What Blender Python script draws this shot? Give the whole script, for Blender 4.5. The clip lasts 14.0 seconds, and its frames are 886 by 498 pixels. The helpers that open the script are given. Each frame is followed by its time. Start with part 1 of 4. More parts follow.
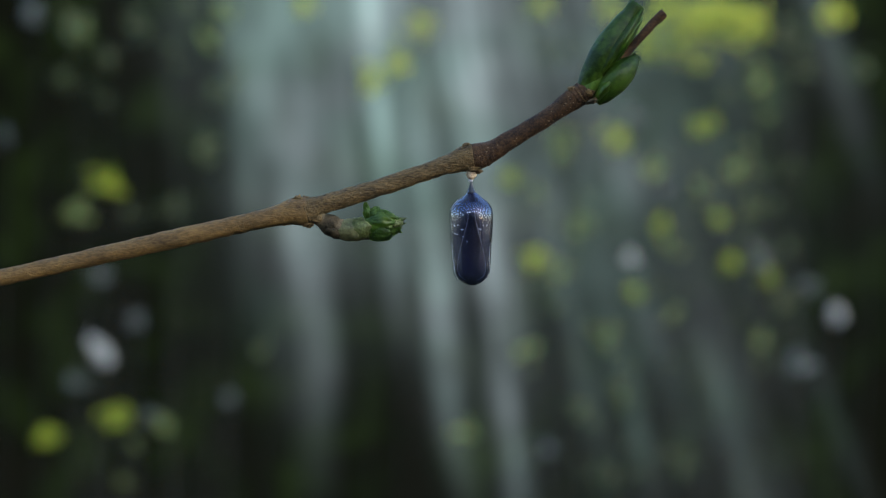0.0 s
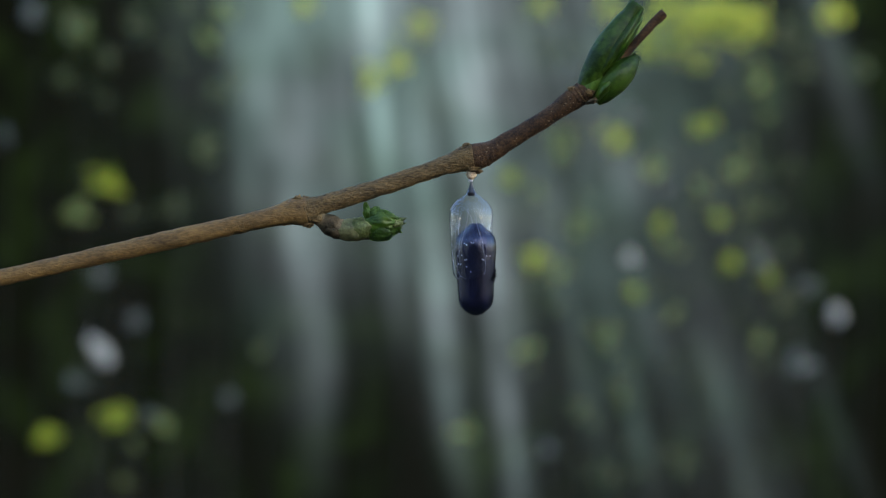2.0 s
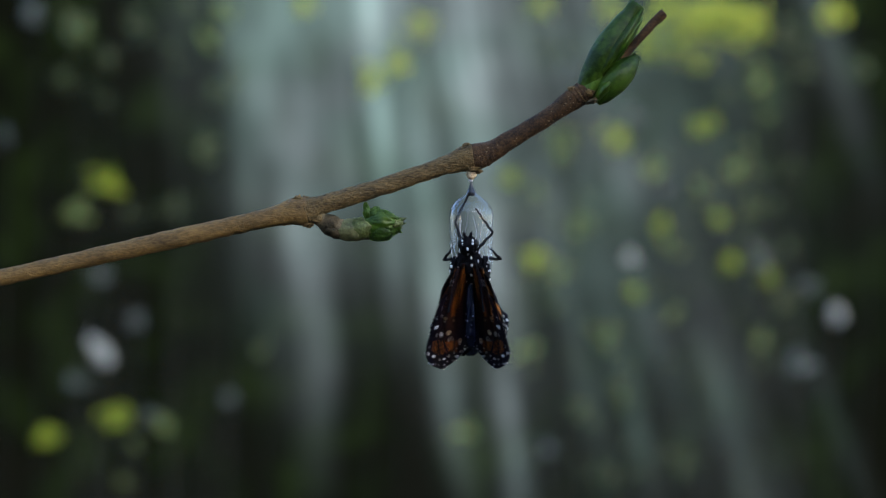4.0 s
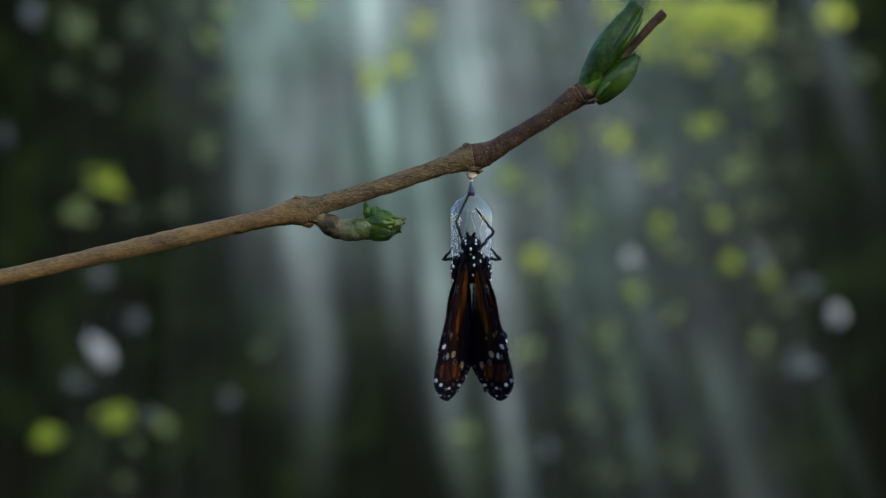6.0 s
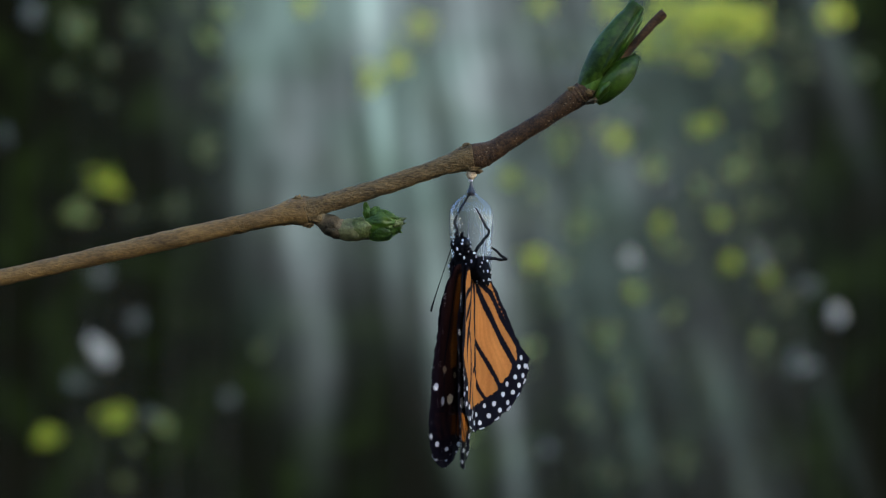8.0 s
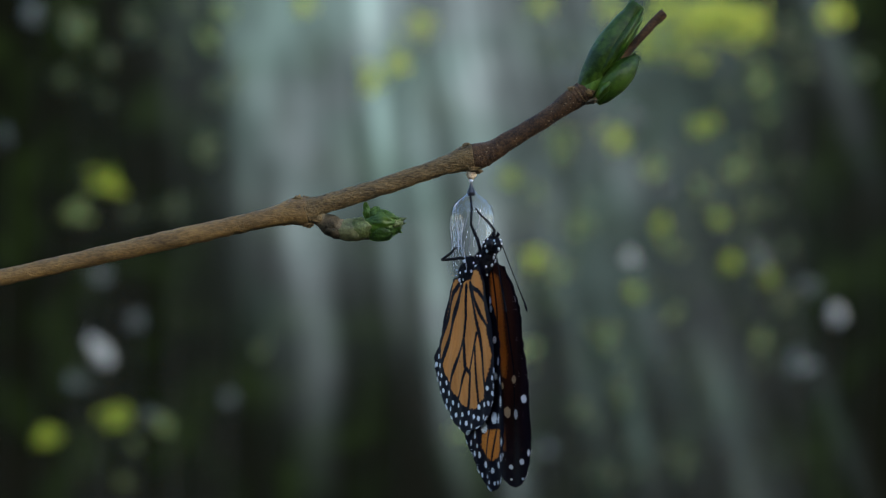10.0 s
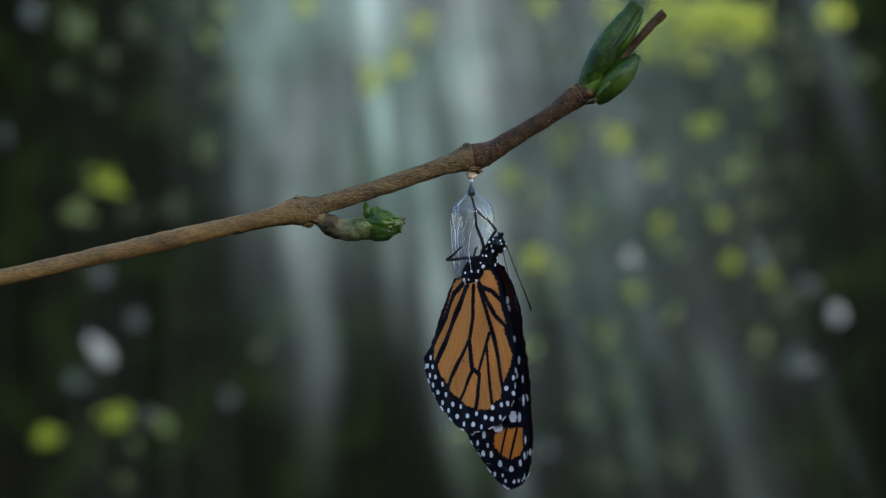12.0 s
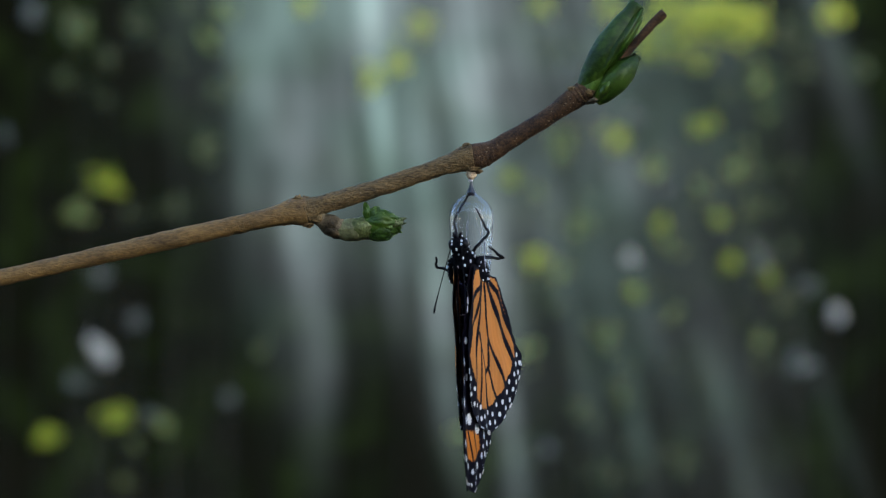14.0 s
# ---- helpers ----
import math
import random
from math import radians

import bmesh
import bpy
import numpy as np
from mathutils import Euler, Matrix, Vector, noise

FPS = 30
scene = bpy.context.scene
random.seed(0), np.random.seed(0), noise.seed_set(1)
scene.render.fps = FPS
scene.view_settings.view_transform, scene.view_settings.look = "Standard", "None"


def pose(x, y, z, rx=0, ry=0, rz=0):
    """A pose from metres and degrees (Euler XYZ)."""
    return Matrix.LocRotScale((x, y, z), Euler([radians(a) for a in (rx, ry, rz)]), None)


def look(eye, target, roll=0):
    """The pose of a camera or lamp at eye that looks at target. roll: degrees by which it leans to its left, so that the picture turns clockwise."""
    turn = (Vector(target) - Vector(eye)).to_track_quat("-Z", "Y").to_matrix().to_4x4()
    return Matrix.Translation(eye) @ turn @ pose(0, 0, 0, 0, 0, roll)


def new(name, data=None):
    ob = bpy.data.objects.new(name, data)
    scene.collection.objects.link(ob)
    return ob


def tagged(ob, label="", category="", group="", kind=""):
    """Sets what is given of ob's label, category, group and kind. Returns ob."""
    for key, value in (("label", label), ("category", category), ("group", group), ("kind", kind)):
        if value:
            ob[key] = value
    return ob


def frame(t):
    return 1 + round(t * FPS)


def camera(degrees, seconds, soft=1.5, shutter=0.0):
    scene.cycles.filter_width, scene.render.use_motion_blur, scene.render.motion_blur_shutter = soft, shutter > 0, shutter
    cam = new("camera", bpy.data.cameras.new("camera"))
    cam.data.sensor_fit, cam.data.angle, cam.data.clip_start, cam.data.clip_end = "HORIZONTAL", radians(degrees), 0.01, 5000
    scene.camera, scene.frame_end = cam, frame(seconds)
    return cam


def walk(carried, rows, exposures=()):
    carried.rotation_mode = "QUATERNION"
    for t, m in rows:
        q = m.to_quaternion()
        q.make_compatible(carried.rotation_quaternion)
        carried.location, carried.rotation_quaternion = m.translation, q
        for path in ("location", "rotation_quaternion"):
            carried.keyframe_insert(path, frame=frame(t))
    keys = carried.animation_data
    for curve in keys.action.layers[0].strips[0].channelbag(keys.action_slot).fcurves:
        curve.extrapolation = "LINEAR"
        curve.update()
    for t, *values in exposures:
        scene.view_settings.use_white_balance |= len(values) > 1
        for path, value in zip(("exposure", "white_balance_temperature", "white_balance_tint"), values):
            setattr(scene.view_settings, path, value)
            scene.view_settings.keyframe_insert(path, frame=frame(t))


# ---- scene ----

# One unit of the plan: 0.14 mm. Plan points (px, py) lie in the plane of the twig, x to the right and y down from a corner.
S = 0.00014
FOV = 30.0
DIST = 784 * S / math.tan(radians(FOV / 2))


def plan(px, py, depth=0.0):
    """A point of the plan in metres, depth in plan units away from the camera."""
    return Vector(((px - 784) * S, depth * S, (441 - py) * S))


# ---- camera ----
cam = camera(FOV, 14.0, soft=1.25)
cam.data.dof.use_dof = True
cam.data.dof.focus_distance = DIST
cam.data.dof.aperture_fstop = 8.5
STAND = look((0, -DIST, 0), (0, 0, 0))
walk(cam, [(0.0, STAND), (14.0, STAND)], exposures=[(0.0, 1.6), (14.0, 1.6)])

# ---- world and sun ----
SUN_AZ, SUN_EL = -62.0, 17.0
world = bpy.data.worlds.new("sky")
scene.world = world
world.use_nodes = True
wn = world.node_tree
sky = wn.nodes.new("ShaderNodeTexSky")
sky.sky_type = 'NISHITA'
sky.sun_disc = False
sky.air_density, sky.dust_density, sky.ozone_density = 1.0, 0.85, 2.1
sky.sun_elevation = radians(SUN_EL)
sky.sun_rotation = radians(90 - SUN_AZ)
wn.links.new(sky.outputs[0], wn.nodes["Background"].inputs[0])
wn.nodes["Background"].inputs[1].default_value = 0.212
sun_data = bpy.data.lights.new("sun", 'SUN')
sun_data.energy = 0.13
sun_data.angle = radians(5)
sun_data.color = (1.0, 0.98, 0.96)
sun = new("sun", sun_data)
ca, sa, ce, se = math.cos(radians(SUN_AZ)), math.sin(radians(SUN_AZ)), math.cos(radians(SUN_EL)), math.sin(radians(SUN_EL))
sun.matrix_world = look((ca * ce * 5, sa * ce * 5, se * 5), (0, 0, 0))


# ---- materials ----
def material(name, low, high, scale=400.0, rough=0.6, bump=0.0, bump_scale=None, coat=0.0, metal=0.0, spec=0.5, stretch=(1, 1, 1), fine=0.35, spread=0.1, sheen=None, ior=1.5, ridged=False):
    """A surface between two colours, mottled at two scales, with fine relief."""
    m = bpy.data.materials.new(name)
    m.use_nodes = True
    n, l = m.node_tree.nodes, m.node_tree.links
    p = n["Principled BSDF"]
    tc = n.new("ShaderNodeTexCoord")
    mp = n.new("ShaderNodeMapping")
    mp.inputs["Scale"].default_value = stretch
    l.new(tc.outputs["Object"], mp.inputs[0])
    a, b = n.new("ShaderNodeTexNoise"), n.new("ShaderNodeTexNoise")
    a.inputs["Scale"].default_value, a.inputs["Detail"].default_value = scale, 3
    b.inputs["Scale"].default_value, b.inputs["Detail"].default_value = scale * 6, 4
    l.new(mp.outputs[0], a.inputs[0]), l.new(mp.outputs[0], b.inputs[0])
    mix = n.new("ShaderNodeMix")
    mix.inputs[0].default_value = fine
    l.new(a.outputs[0], mix.inputs[2]), l.new(b.outputs[0], mix.inputs[3])
    ramp = n.new("ShaderNodeValToRGB")
    ramp.color_ramp.elements[0].position, ramp.color_ramp.elements[1].position = 0.5 - spread, 0.5 + spread
    ramp.color_ramp.elements[0].color, ramp.color_ramp.elements[1].color = (*low, 1), (*high, 1)
    l.new(mix.outputs[0], ramp.inputs[0])
    l.new(ramp.outputs[0], p.inputs["Base Color"])
    p.inputs["Roughness"].default_value = rough
    p.inputs["Metallic"].default_value = metal
    p.inputs["Coat Weight"].default_value = coat
    p.inputs["Specular IOR Level"].default_value = spec
    p.inputs["IOR"].default_value = ior
    if ridged:
        tg = n.new("ShaderNodeTangent")
        tg.direction_type, tg.axis = 'RADIAL', 'Z'
        p.inputs["Anisotropic"].default_value, p.inputs["Anisotropic Rotation"].default_value = 0.6, 0.25
        l.new(tg.outputs[0], p.inputs["Tangent"])
    if sheen:
        p.inputs["Specular Tint"].default_value = (*sheen, 1)
    if bump:
        c = n.new("ShaderNodeTexNoise")
        c.inputs["Scale"].default_value, c.inputs["Detail"].default_value = bump_scale or scale * 4, 5
        l.new(mp.outputs[0], c.inputs[0])
        bp = n.new("ShaderNodeBump")
        bp.inputs["Strength"].default_value, bp.inputs["Distance"].default_value = bump, 0.0007
        l.new(c.outputs[0], bp.inputs["Height"])
        l.new(bp.outputs[0], p.inputs["Normal"])
    return m


BARK = material("bark", (0.034, 0.021, 0.007), (0.205, 0.125, 0.045), 420, 0.75, 1.0, 2600, spec=0.3, fine=0.6, spread=0.18, stretch=(0.4, 1, 1))
BARK_OCHRE = material("ochre bark", (0.06, 0.032, 0.009), (0.23, 0.128, 0.037), 300, 0.72, 0.6, 2600, spec=0.35, fine=0.5, spread=0.17, stretch=(0.4, 1, 1))
CORK = material("cork", (0.12, 0.08, 0.045), (0.22, 0.155, 0.09), 900, 0.85)
BARK_RED = material("young bark", (0.016, 0.007, 0.0025), (0.075, 0.036, 0.013), 300, 0.7, 0.6, 2600, spec=0.22, fine=0.5)
BUD_GREEN = material("bud green", (0.014, 0.042, 0.003), (0.066, 0.13, 0.012), 160, 0.42, 0.5, 500, spec=0.38)
BUD_LIGHT = material("young leaf green", (0.028, 0.078, 0.004), (0.095, 0.17, 0.013), 160, 0.32, 0.45, 500, spec=0.5)
BUD_OLIVE = material("olive scale", (0.09, 0.11, 0.03), (0.22, 0.25, 0.08), 220, 0.42, 0.5, 900)
BUD_PALE = material("bud scale", (0.12, 0.12, 0.05), (0.28, 0.28, 0.13), 220, 0.5, 0.3, 900, spec=0.4)
BUD_BROWN = material("bud base", (0.045, 0.031, 0.014), (0.16, 0.11, 0.055), 260, 0.7, 0.5, 1200, spec=0.3)
SILK = material("silk", (0.32, 0.22, 0.13), (0.6, 0.44, 0.28), 900, 0.8, 0.6, 4000)
JET = material("black stalk", (0.006, 0.006, 0.008), (0.02, 0.02, 0.025), 500, 0.35)
LEG = material("black leg", (0.003, 0.003, 0.004), (0.01, 0.01, 0.012), 900, 0.6, 0.5, 4000, spec=0.12)
EYE = material("eye", (0.003, 0.003, 0.004), (0.006, 0.006, 0.008), 900, 0.35, spec=0.15)
PUPA = material("dark pupa", (0.0025, 0.0025, 0.007), (0.008, 0.008, 0.024), 300, 0.19, 0.5, 1300, spec=0.5, stretch=(1, 1, 0.1), sheen=(0.5, 0.56, 0.9), ior=1.7, ridged=True)
RIM = material("skin rim", (0.1, 0.105, 0.14), (0.22, 0.23, 0.29), 700, 0.25)
CREASE = material("creased skin", (0.2, 0.21, 0.25), (0.4, 0.41, 0.47), 700, 0.3)
FUR = material("black down", (0.002, 0.002, 0.0035), (0.009, 0.009, 0.012), 900, 0.9, 0.8, 5000, spec=0.06)
WHITE = material("white scales", (0.5, 0.5, 0.54), (0.8, 0.8, 0.84), 900, 0.8)
# the next three leaf colours have shade, mist and sunlight put into them
LEAF_DIM = material("shade-toned leaves", (0.030, 0.041, 0.012), (0.068, 0.090, 0.026), 6, 0.6)
LEAF_MID = material("mist-toned leaves", (0.23, 0.265, 0.012), (0.4, 0.45, 0.03), 6, 0.6)
LEAF_SUN_TONE = material("sunlit-toned leaves", (0.18, 0.22, 0.003), (0.3, 0.36, 0.007), 6, 0.6)
LEAF_PALE = material("pale blossom", (0.45, 0.44, 0.4), (0.68, 0.67, 0.62), 6, 0.6)
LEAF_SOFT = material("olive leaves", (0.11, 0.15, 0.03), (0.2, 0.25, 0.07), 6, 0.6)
LEAF_GREY = material("grey-green leaves", (0.063, 0.077, 0.070), (0.119, 0.133, 0.126), 6, 0.6)
STEM = material("dark stem", (0.006, 0.006, 0.004), (0.016, 0.014, 0.009), 60, 0.9)
# for the unseen wall that keeps low sky light off the subject
SKY_SCREEN = material("dark screen leaves", (0.006, 0.012, 0.004), (0.03, 0.045, 0.014), 2.5, 0.8, 1.0, 12)
SOIL = material("forest floor", (0.01, 0.012, 0.006), (0.03, 0.03, 0.015), 3, 0.95)


def wing_material():
    m = bpy.data.materials.new("wing scales")
    m.use_nodes = True
    n, l = m.node_tree.nodes, m.node_tree.links
    p = n["Principled BSDF"]
    at = n.new("ShaderNodeAttribute")
    at.attribute_name = "pattern"
    tc, nz = n.new("ShaderNodeTexCoord"), n.new("ShaderNodeTexNoise")
    nz.inputs["Scale"].default_value, nz.inputs["Detail"].default_value = 2600, 3
    info, shift = n.new("ShaderNodeObjectInfo"), n.new("ShaderNodeVectorMath")
    shift.operation = 'MULTIPLY_ADD'
    shift.inputs[1].default_value, shift.inputs[2].default_value = (1, 1, 1), (0, 0, 0)
    l.new(tc.outputs["Object"], shift.inputs[0]), l.new(info.outputs["Random"], shift.inputs[2])
    l.new(shift.outputs[0], nz.inputs[0])
    mr = n.new("ShaderNodeMapRange")
    mr.inputs[3].default_value, mr.inputs[4].default_value = 0.72, 1.22
    l.new(nz.outputs[0], mr.inputs[0])
    mx = n.new("ShaderNodeVectorMath")
    mx.operation = 'SCALE'
    l.new(at.outputs["Color"], mx.inputs[0]), l.new(mr.outputs[0], mx.inputs["Scale"])
    l.new(mx.outputs[0], p.inputs["Base Color"])
    p.inputs["Roughness"].default_value = 0.65
    p.inputs["Specular IOR Level"].default_value = 0.04
    bp = n.new("ShaderNodeBump")
    bp.inputs["Strength"].default_value, bp.inputs["Distance"].default_value = 0.3, 0.0002
    l.new(nz.outputs[0], bp.inputs["Height"]), l.new(bp.outputs[0], p.inputs["Normal"])
    return m


WING = wing_material()


def shell_material():
    """Clear, thin, glossy skin, milky where it is creased."""
    m = bpy.data.materials.new("clear skin")
    m.use_nodes = True
    n, l = m.node_tree.nodes, m.node_tree.links
    n.remove(n["Principled BSDF"])
    tr, gl, df = n.new("ShaderNodeBsdfTransparent"), n.new("ShaderNodeBsdfGlossy"), n.new("ShaderNodeBsdfTranslucent")
    tr.inputs[0].default_value = (0.985, 0.99, 1, 1)
    gl.inputs["Roughness"].default_value = 0.12
    gl.inputs["Color"].default_value = (0.76, 0.8, 1, 1)
    df.inputs[0].default_value = (0.72, 0.71, 0.86, 1)
    lw = n.new("ShaderNodeLayerWeight")
    lw.inputs["Blend"].default_value = 0.3
    tc, nz, bp = n.new("ShaderNodeTexCoord"), n.new("ShaderNodeTexNoise"), n.new("ShaderNodeBump")
    mp = n.new("ShaderNodeMapping")
    mp.inputs["Scale"].default_value = (1, 1, 0.14)
    l.new(tc.outputs["Object"], mp.inputs[0]), l.new(mp.outputs[0], nz.inputs[0])
    nz.inputs["Scale"].default_value, nz.inputs["Detail"].default_value = 800, 3
    bp.inputs["Strength"].default_value, bp.inputs["Distance"].default_value = 0.6, 0.0004
    l.new(nz.outputs[0], bp.inputs["Height"])
    l.new(bp.outputs[0], gl.inputs["Normal"])
    m1, m2 = n.new("ShaderNodeMixShader"), n.new("ShaderNodeMixShader")
    milk = n.new("ShaderNodeMapRange")
    milk.inputs[1].default_value, milk.inputs[2].default_value = 0.45, 0.75
    milk.inputs[3].default_value, milk.inputs[4].default_value = 0.008, 0.04
    l.new(nz.outputs[0], milk.inputs[0]), l.new(milk.outputs[0], m1.inputs[0])
    l.new(tr.outputs[0], m1.inputs[1]), l.new(df.outputs[0], m1.inputs[2])
    soft = n.new("ShaderNodeMapRange")
    soft.inputs[1].default_value, soft.inputs[2].default_value, soft.inputs[3].default_value, soft.inputs[4].default_value = 0.0, 1.0, 0.015, 0.24
    l.new(lw.outputs["Facing"], soft.inputs[0]), l.new(soft.outputs[0], m2.inputs[0]), l.new(m1.outputs[0], m2.inputs[1]), l.new(gl.outputs[0], m2.inputs[2])
    l.new(m2.outputs[0], n["Material Output"].inputs[0])
    return m


SHELL = shell_material()


# ---- mesh tools ----
def link_mesh(name, me, mat, parent=None, label="", smooth=True):
    if mat:
        me.materials.append(mat)
    if smooth:
        me.shade_smooth()
    ob = new(name, me)
    ob.parent = parent
    if label:
        tagged(ob, label)
    return ob


def part(name, bm, mat, parent=None, label="", smooth=True, closed=True):
    me = bpy.data.meshes.new(name)
    if closed:
        bmesh.ops.recalc_face_normals(bm, faces=bm.faces)
    bm.to_mesh(me)
    bm.free()
    return link_mesh(name, me, mat, parent, label, smooth)


def smooth_path(points, steps):
    """Catmull-Rom through rows of numbers."""
    p = np.array(points, float)
    p = np.vstack([2 * p[0] - p[1], p, 2 * p[-1] - p[-2]])
    out = []
    for i in range(1, len(p) - 2):
        for k in range(steps):
            t = k / steps
            a, b, c, d = p[i - 1], p[i], p[i + 1], p[i + 2]
            out.append(0.5 * (2 * b + (c - a) * t + (2 * a - 5 * b + 4 * c - d) * t * t + (3 * b - a - 3 * c + d) * t ** 3))
    out.append(p[-2])
    return np.array(out)


def tube(bm, centres, radii, sides=12, rough=0.0, seed=0.0, cap=True):
    """A tube along points in metres, with its own radius at each and an uneven skin."""
    rings = []
    n = len(centres)
    up = Vector((0, 1, 0))
    for i, c in enumerate(centres):
        c = Vector(c)
        d = (Vector(centres[min(i + 1, n - 1)]) - Vector(centres[max(i - 1, 0)])).normalized()
        a = d.cross(up)
        a = a.normalized() if a.length > 1e-6 else Vector((1, 0, 0))
        b = d.cross(a).normalized()
        ring = []
        for k in range(sides):
            th = 2 * math.pi * k / sides
            w = a * math.cos(th) + b * math.sin(th)
            r = radii[i]
            if rough:
                q = (c + w * r) / S
                r *= 1 + rough * (noise.noise(q * 0.05 + Vector((seed, 0, 0))) + 0.7 * noise.noise(q * 0.16))
            ring.append(bm.verts.new(c + w * r))
        rings.append(ring)
    for i in range(n - 1):
        for k in range(sides):
            bm.faces.new((rings[i][k], rings[i][(k + 1) % sides], rings[i + 1][(k + 1) % sides], rings[i + 1][k]))
    if cap:
        bm.faces.new(rings[0])
        bm.faces.new(rings[-1])


def blob(bm, centre, radii, seg=14, ring=9, rot=None, lump=0.0):
    """An uneven ellipsoid, plan units."""
    r = bmesh.ops.create_uvsphere(bm, u_segments=seg, v_segments=ring, radius=1.0)
    m = rot or Matrix.Identity(3)
    for v in r["verts"]:
        k = 1 + lump * noise.noise(v.co * 2.3 + Vector(centre) * 0.1)
        v.co = (Vector(centre) + m @ Vector((v.co.x * radii[0] * k, v.co.y * radii[1] * k, v.co.z * radii[2] * k))) * S


# ---- backdrop and ground ----
FAR = 6.0
BACK = S * (FAR + DIST) / DIST


def backdrop_material():
    """Distant misty wood, all emission: a dim green-grey veil with slanting shafts of daylight painted between the
    trunks.
    """
    m = bpy.data.materials.new("glowing painted distance")
    m.use_nodes = True
    n, l = m.node_tree.nodes, m.node_tree.links
    n.remove(n["Principled BSDF"])
    tc = n.new("ShaderNodeTexCoord")
    sx = n.new("ShaderNodeSeparateXYZ")
    l.new(tc.outputs["Object"], sx.inputs[0])

    def math_node(op, a, b=None, c=None):
        q = n.new("ShaderNodeMath")
        q.operation = op
        for i, v in enumerate((a, b, c)):
            if v is None:
                continue
            if isinstance(v, (int, float)):
                q.inputs[i].default_value = v
            else:
                l.new(v, q.inputs[i])
        return q.outputs[0]

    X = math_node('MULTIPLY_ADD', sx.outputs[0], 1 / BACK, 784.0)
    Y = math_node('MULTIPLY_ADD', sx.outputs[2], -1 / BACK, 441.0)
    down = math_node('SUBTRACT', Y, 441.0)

    def cloud(scale, detail, mapping=None):
        q = n.new("ShaderNodeTexNoise")
        q.inputs["Scale"].default_value, q.inputs["Detail"].default_value = scale, detail
        l.new(mapping.outputs[0] if mapping else tc.outputs["Object"], q.inputs[0])
        return q.outputs[0]

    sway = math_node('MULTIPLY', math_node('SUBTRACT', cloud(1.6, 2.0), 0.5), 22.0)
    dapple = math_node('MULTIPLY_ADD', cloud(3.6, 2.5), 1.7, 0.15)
    # fine painted rays: the slant grows from the middle of the wood towards its bright side
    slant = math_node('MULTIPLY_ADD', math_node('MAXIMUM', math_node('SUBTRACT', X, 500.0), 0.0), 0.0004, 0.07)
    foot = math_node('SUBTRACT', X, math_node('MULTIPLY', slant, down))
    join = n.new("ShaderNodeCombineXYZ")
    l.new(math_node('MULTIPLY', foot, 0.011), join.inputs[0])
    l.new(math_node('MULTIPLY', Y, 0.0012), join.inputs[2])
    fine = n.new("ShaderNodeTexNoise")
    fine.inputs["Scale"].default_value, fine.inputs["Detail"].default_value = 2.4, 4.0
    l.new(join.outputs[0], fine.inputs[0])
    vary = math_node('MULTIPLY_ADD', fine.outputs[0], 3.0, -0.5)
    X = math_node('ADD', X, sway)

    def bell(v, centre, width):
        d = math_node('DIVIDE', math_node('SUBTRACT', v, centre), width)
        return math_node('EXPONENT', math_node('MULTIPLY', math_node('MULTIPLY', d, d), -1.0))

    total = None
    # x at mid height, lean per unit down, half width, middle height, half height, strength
    for x0, lean, w, yc, h, k in PAINTED_SHAFTS:
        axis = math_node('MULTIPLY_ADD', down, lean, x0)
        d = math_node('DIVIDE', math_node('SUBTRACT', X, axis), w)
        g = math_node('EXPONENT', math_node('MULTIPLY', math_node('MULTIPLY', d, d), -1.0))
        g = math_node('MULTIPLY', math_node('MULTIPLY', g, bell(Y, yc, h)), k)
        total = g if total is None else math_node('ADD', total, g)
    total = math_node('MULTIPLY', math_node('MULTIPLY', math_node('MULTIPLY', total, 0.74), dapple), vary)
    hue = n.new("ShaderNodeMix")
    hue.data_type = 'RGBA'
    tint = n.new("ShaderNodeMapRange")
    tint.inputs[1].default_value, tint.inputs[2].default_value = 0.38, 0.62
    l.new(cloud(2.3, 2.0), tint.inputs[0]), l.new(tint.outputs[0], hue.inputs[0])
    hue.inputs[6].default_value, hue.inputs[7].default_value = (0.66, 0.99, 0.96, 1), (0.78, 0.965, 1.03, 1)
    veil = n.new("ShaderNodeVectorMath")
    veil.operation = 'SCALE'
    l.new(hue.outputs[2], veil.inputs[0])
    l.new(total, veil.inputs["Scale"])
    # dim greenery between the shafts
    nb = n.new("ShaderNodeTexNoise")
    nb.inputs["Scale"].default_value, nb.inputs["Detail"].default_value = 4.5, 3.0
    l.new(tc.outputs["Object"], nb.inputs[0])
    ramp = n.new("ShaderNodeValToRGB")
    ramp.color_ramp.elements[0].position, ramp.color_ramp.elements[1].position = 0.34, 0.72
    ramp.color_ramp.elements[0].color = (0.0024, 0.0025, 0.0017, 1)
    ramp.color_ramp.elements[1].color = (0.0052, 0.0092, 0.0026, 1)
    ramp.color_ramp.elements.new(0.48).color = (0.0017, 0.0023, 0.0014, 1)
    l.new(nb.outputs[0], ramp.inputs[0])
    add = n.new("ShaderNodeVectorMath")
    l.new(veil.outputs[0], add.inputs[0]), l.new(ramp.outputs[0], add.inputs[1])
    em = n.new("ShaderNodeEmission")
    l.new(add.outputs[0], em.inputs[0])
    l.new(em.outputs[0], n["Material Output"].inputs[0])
    return m


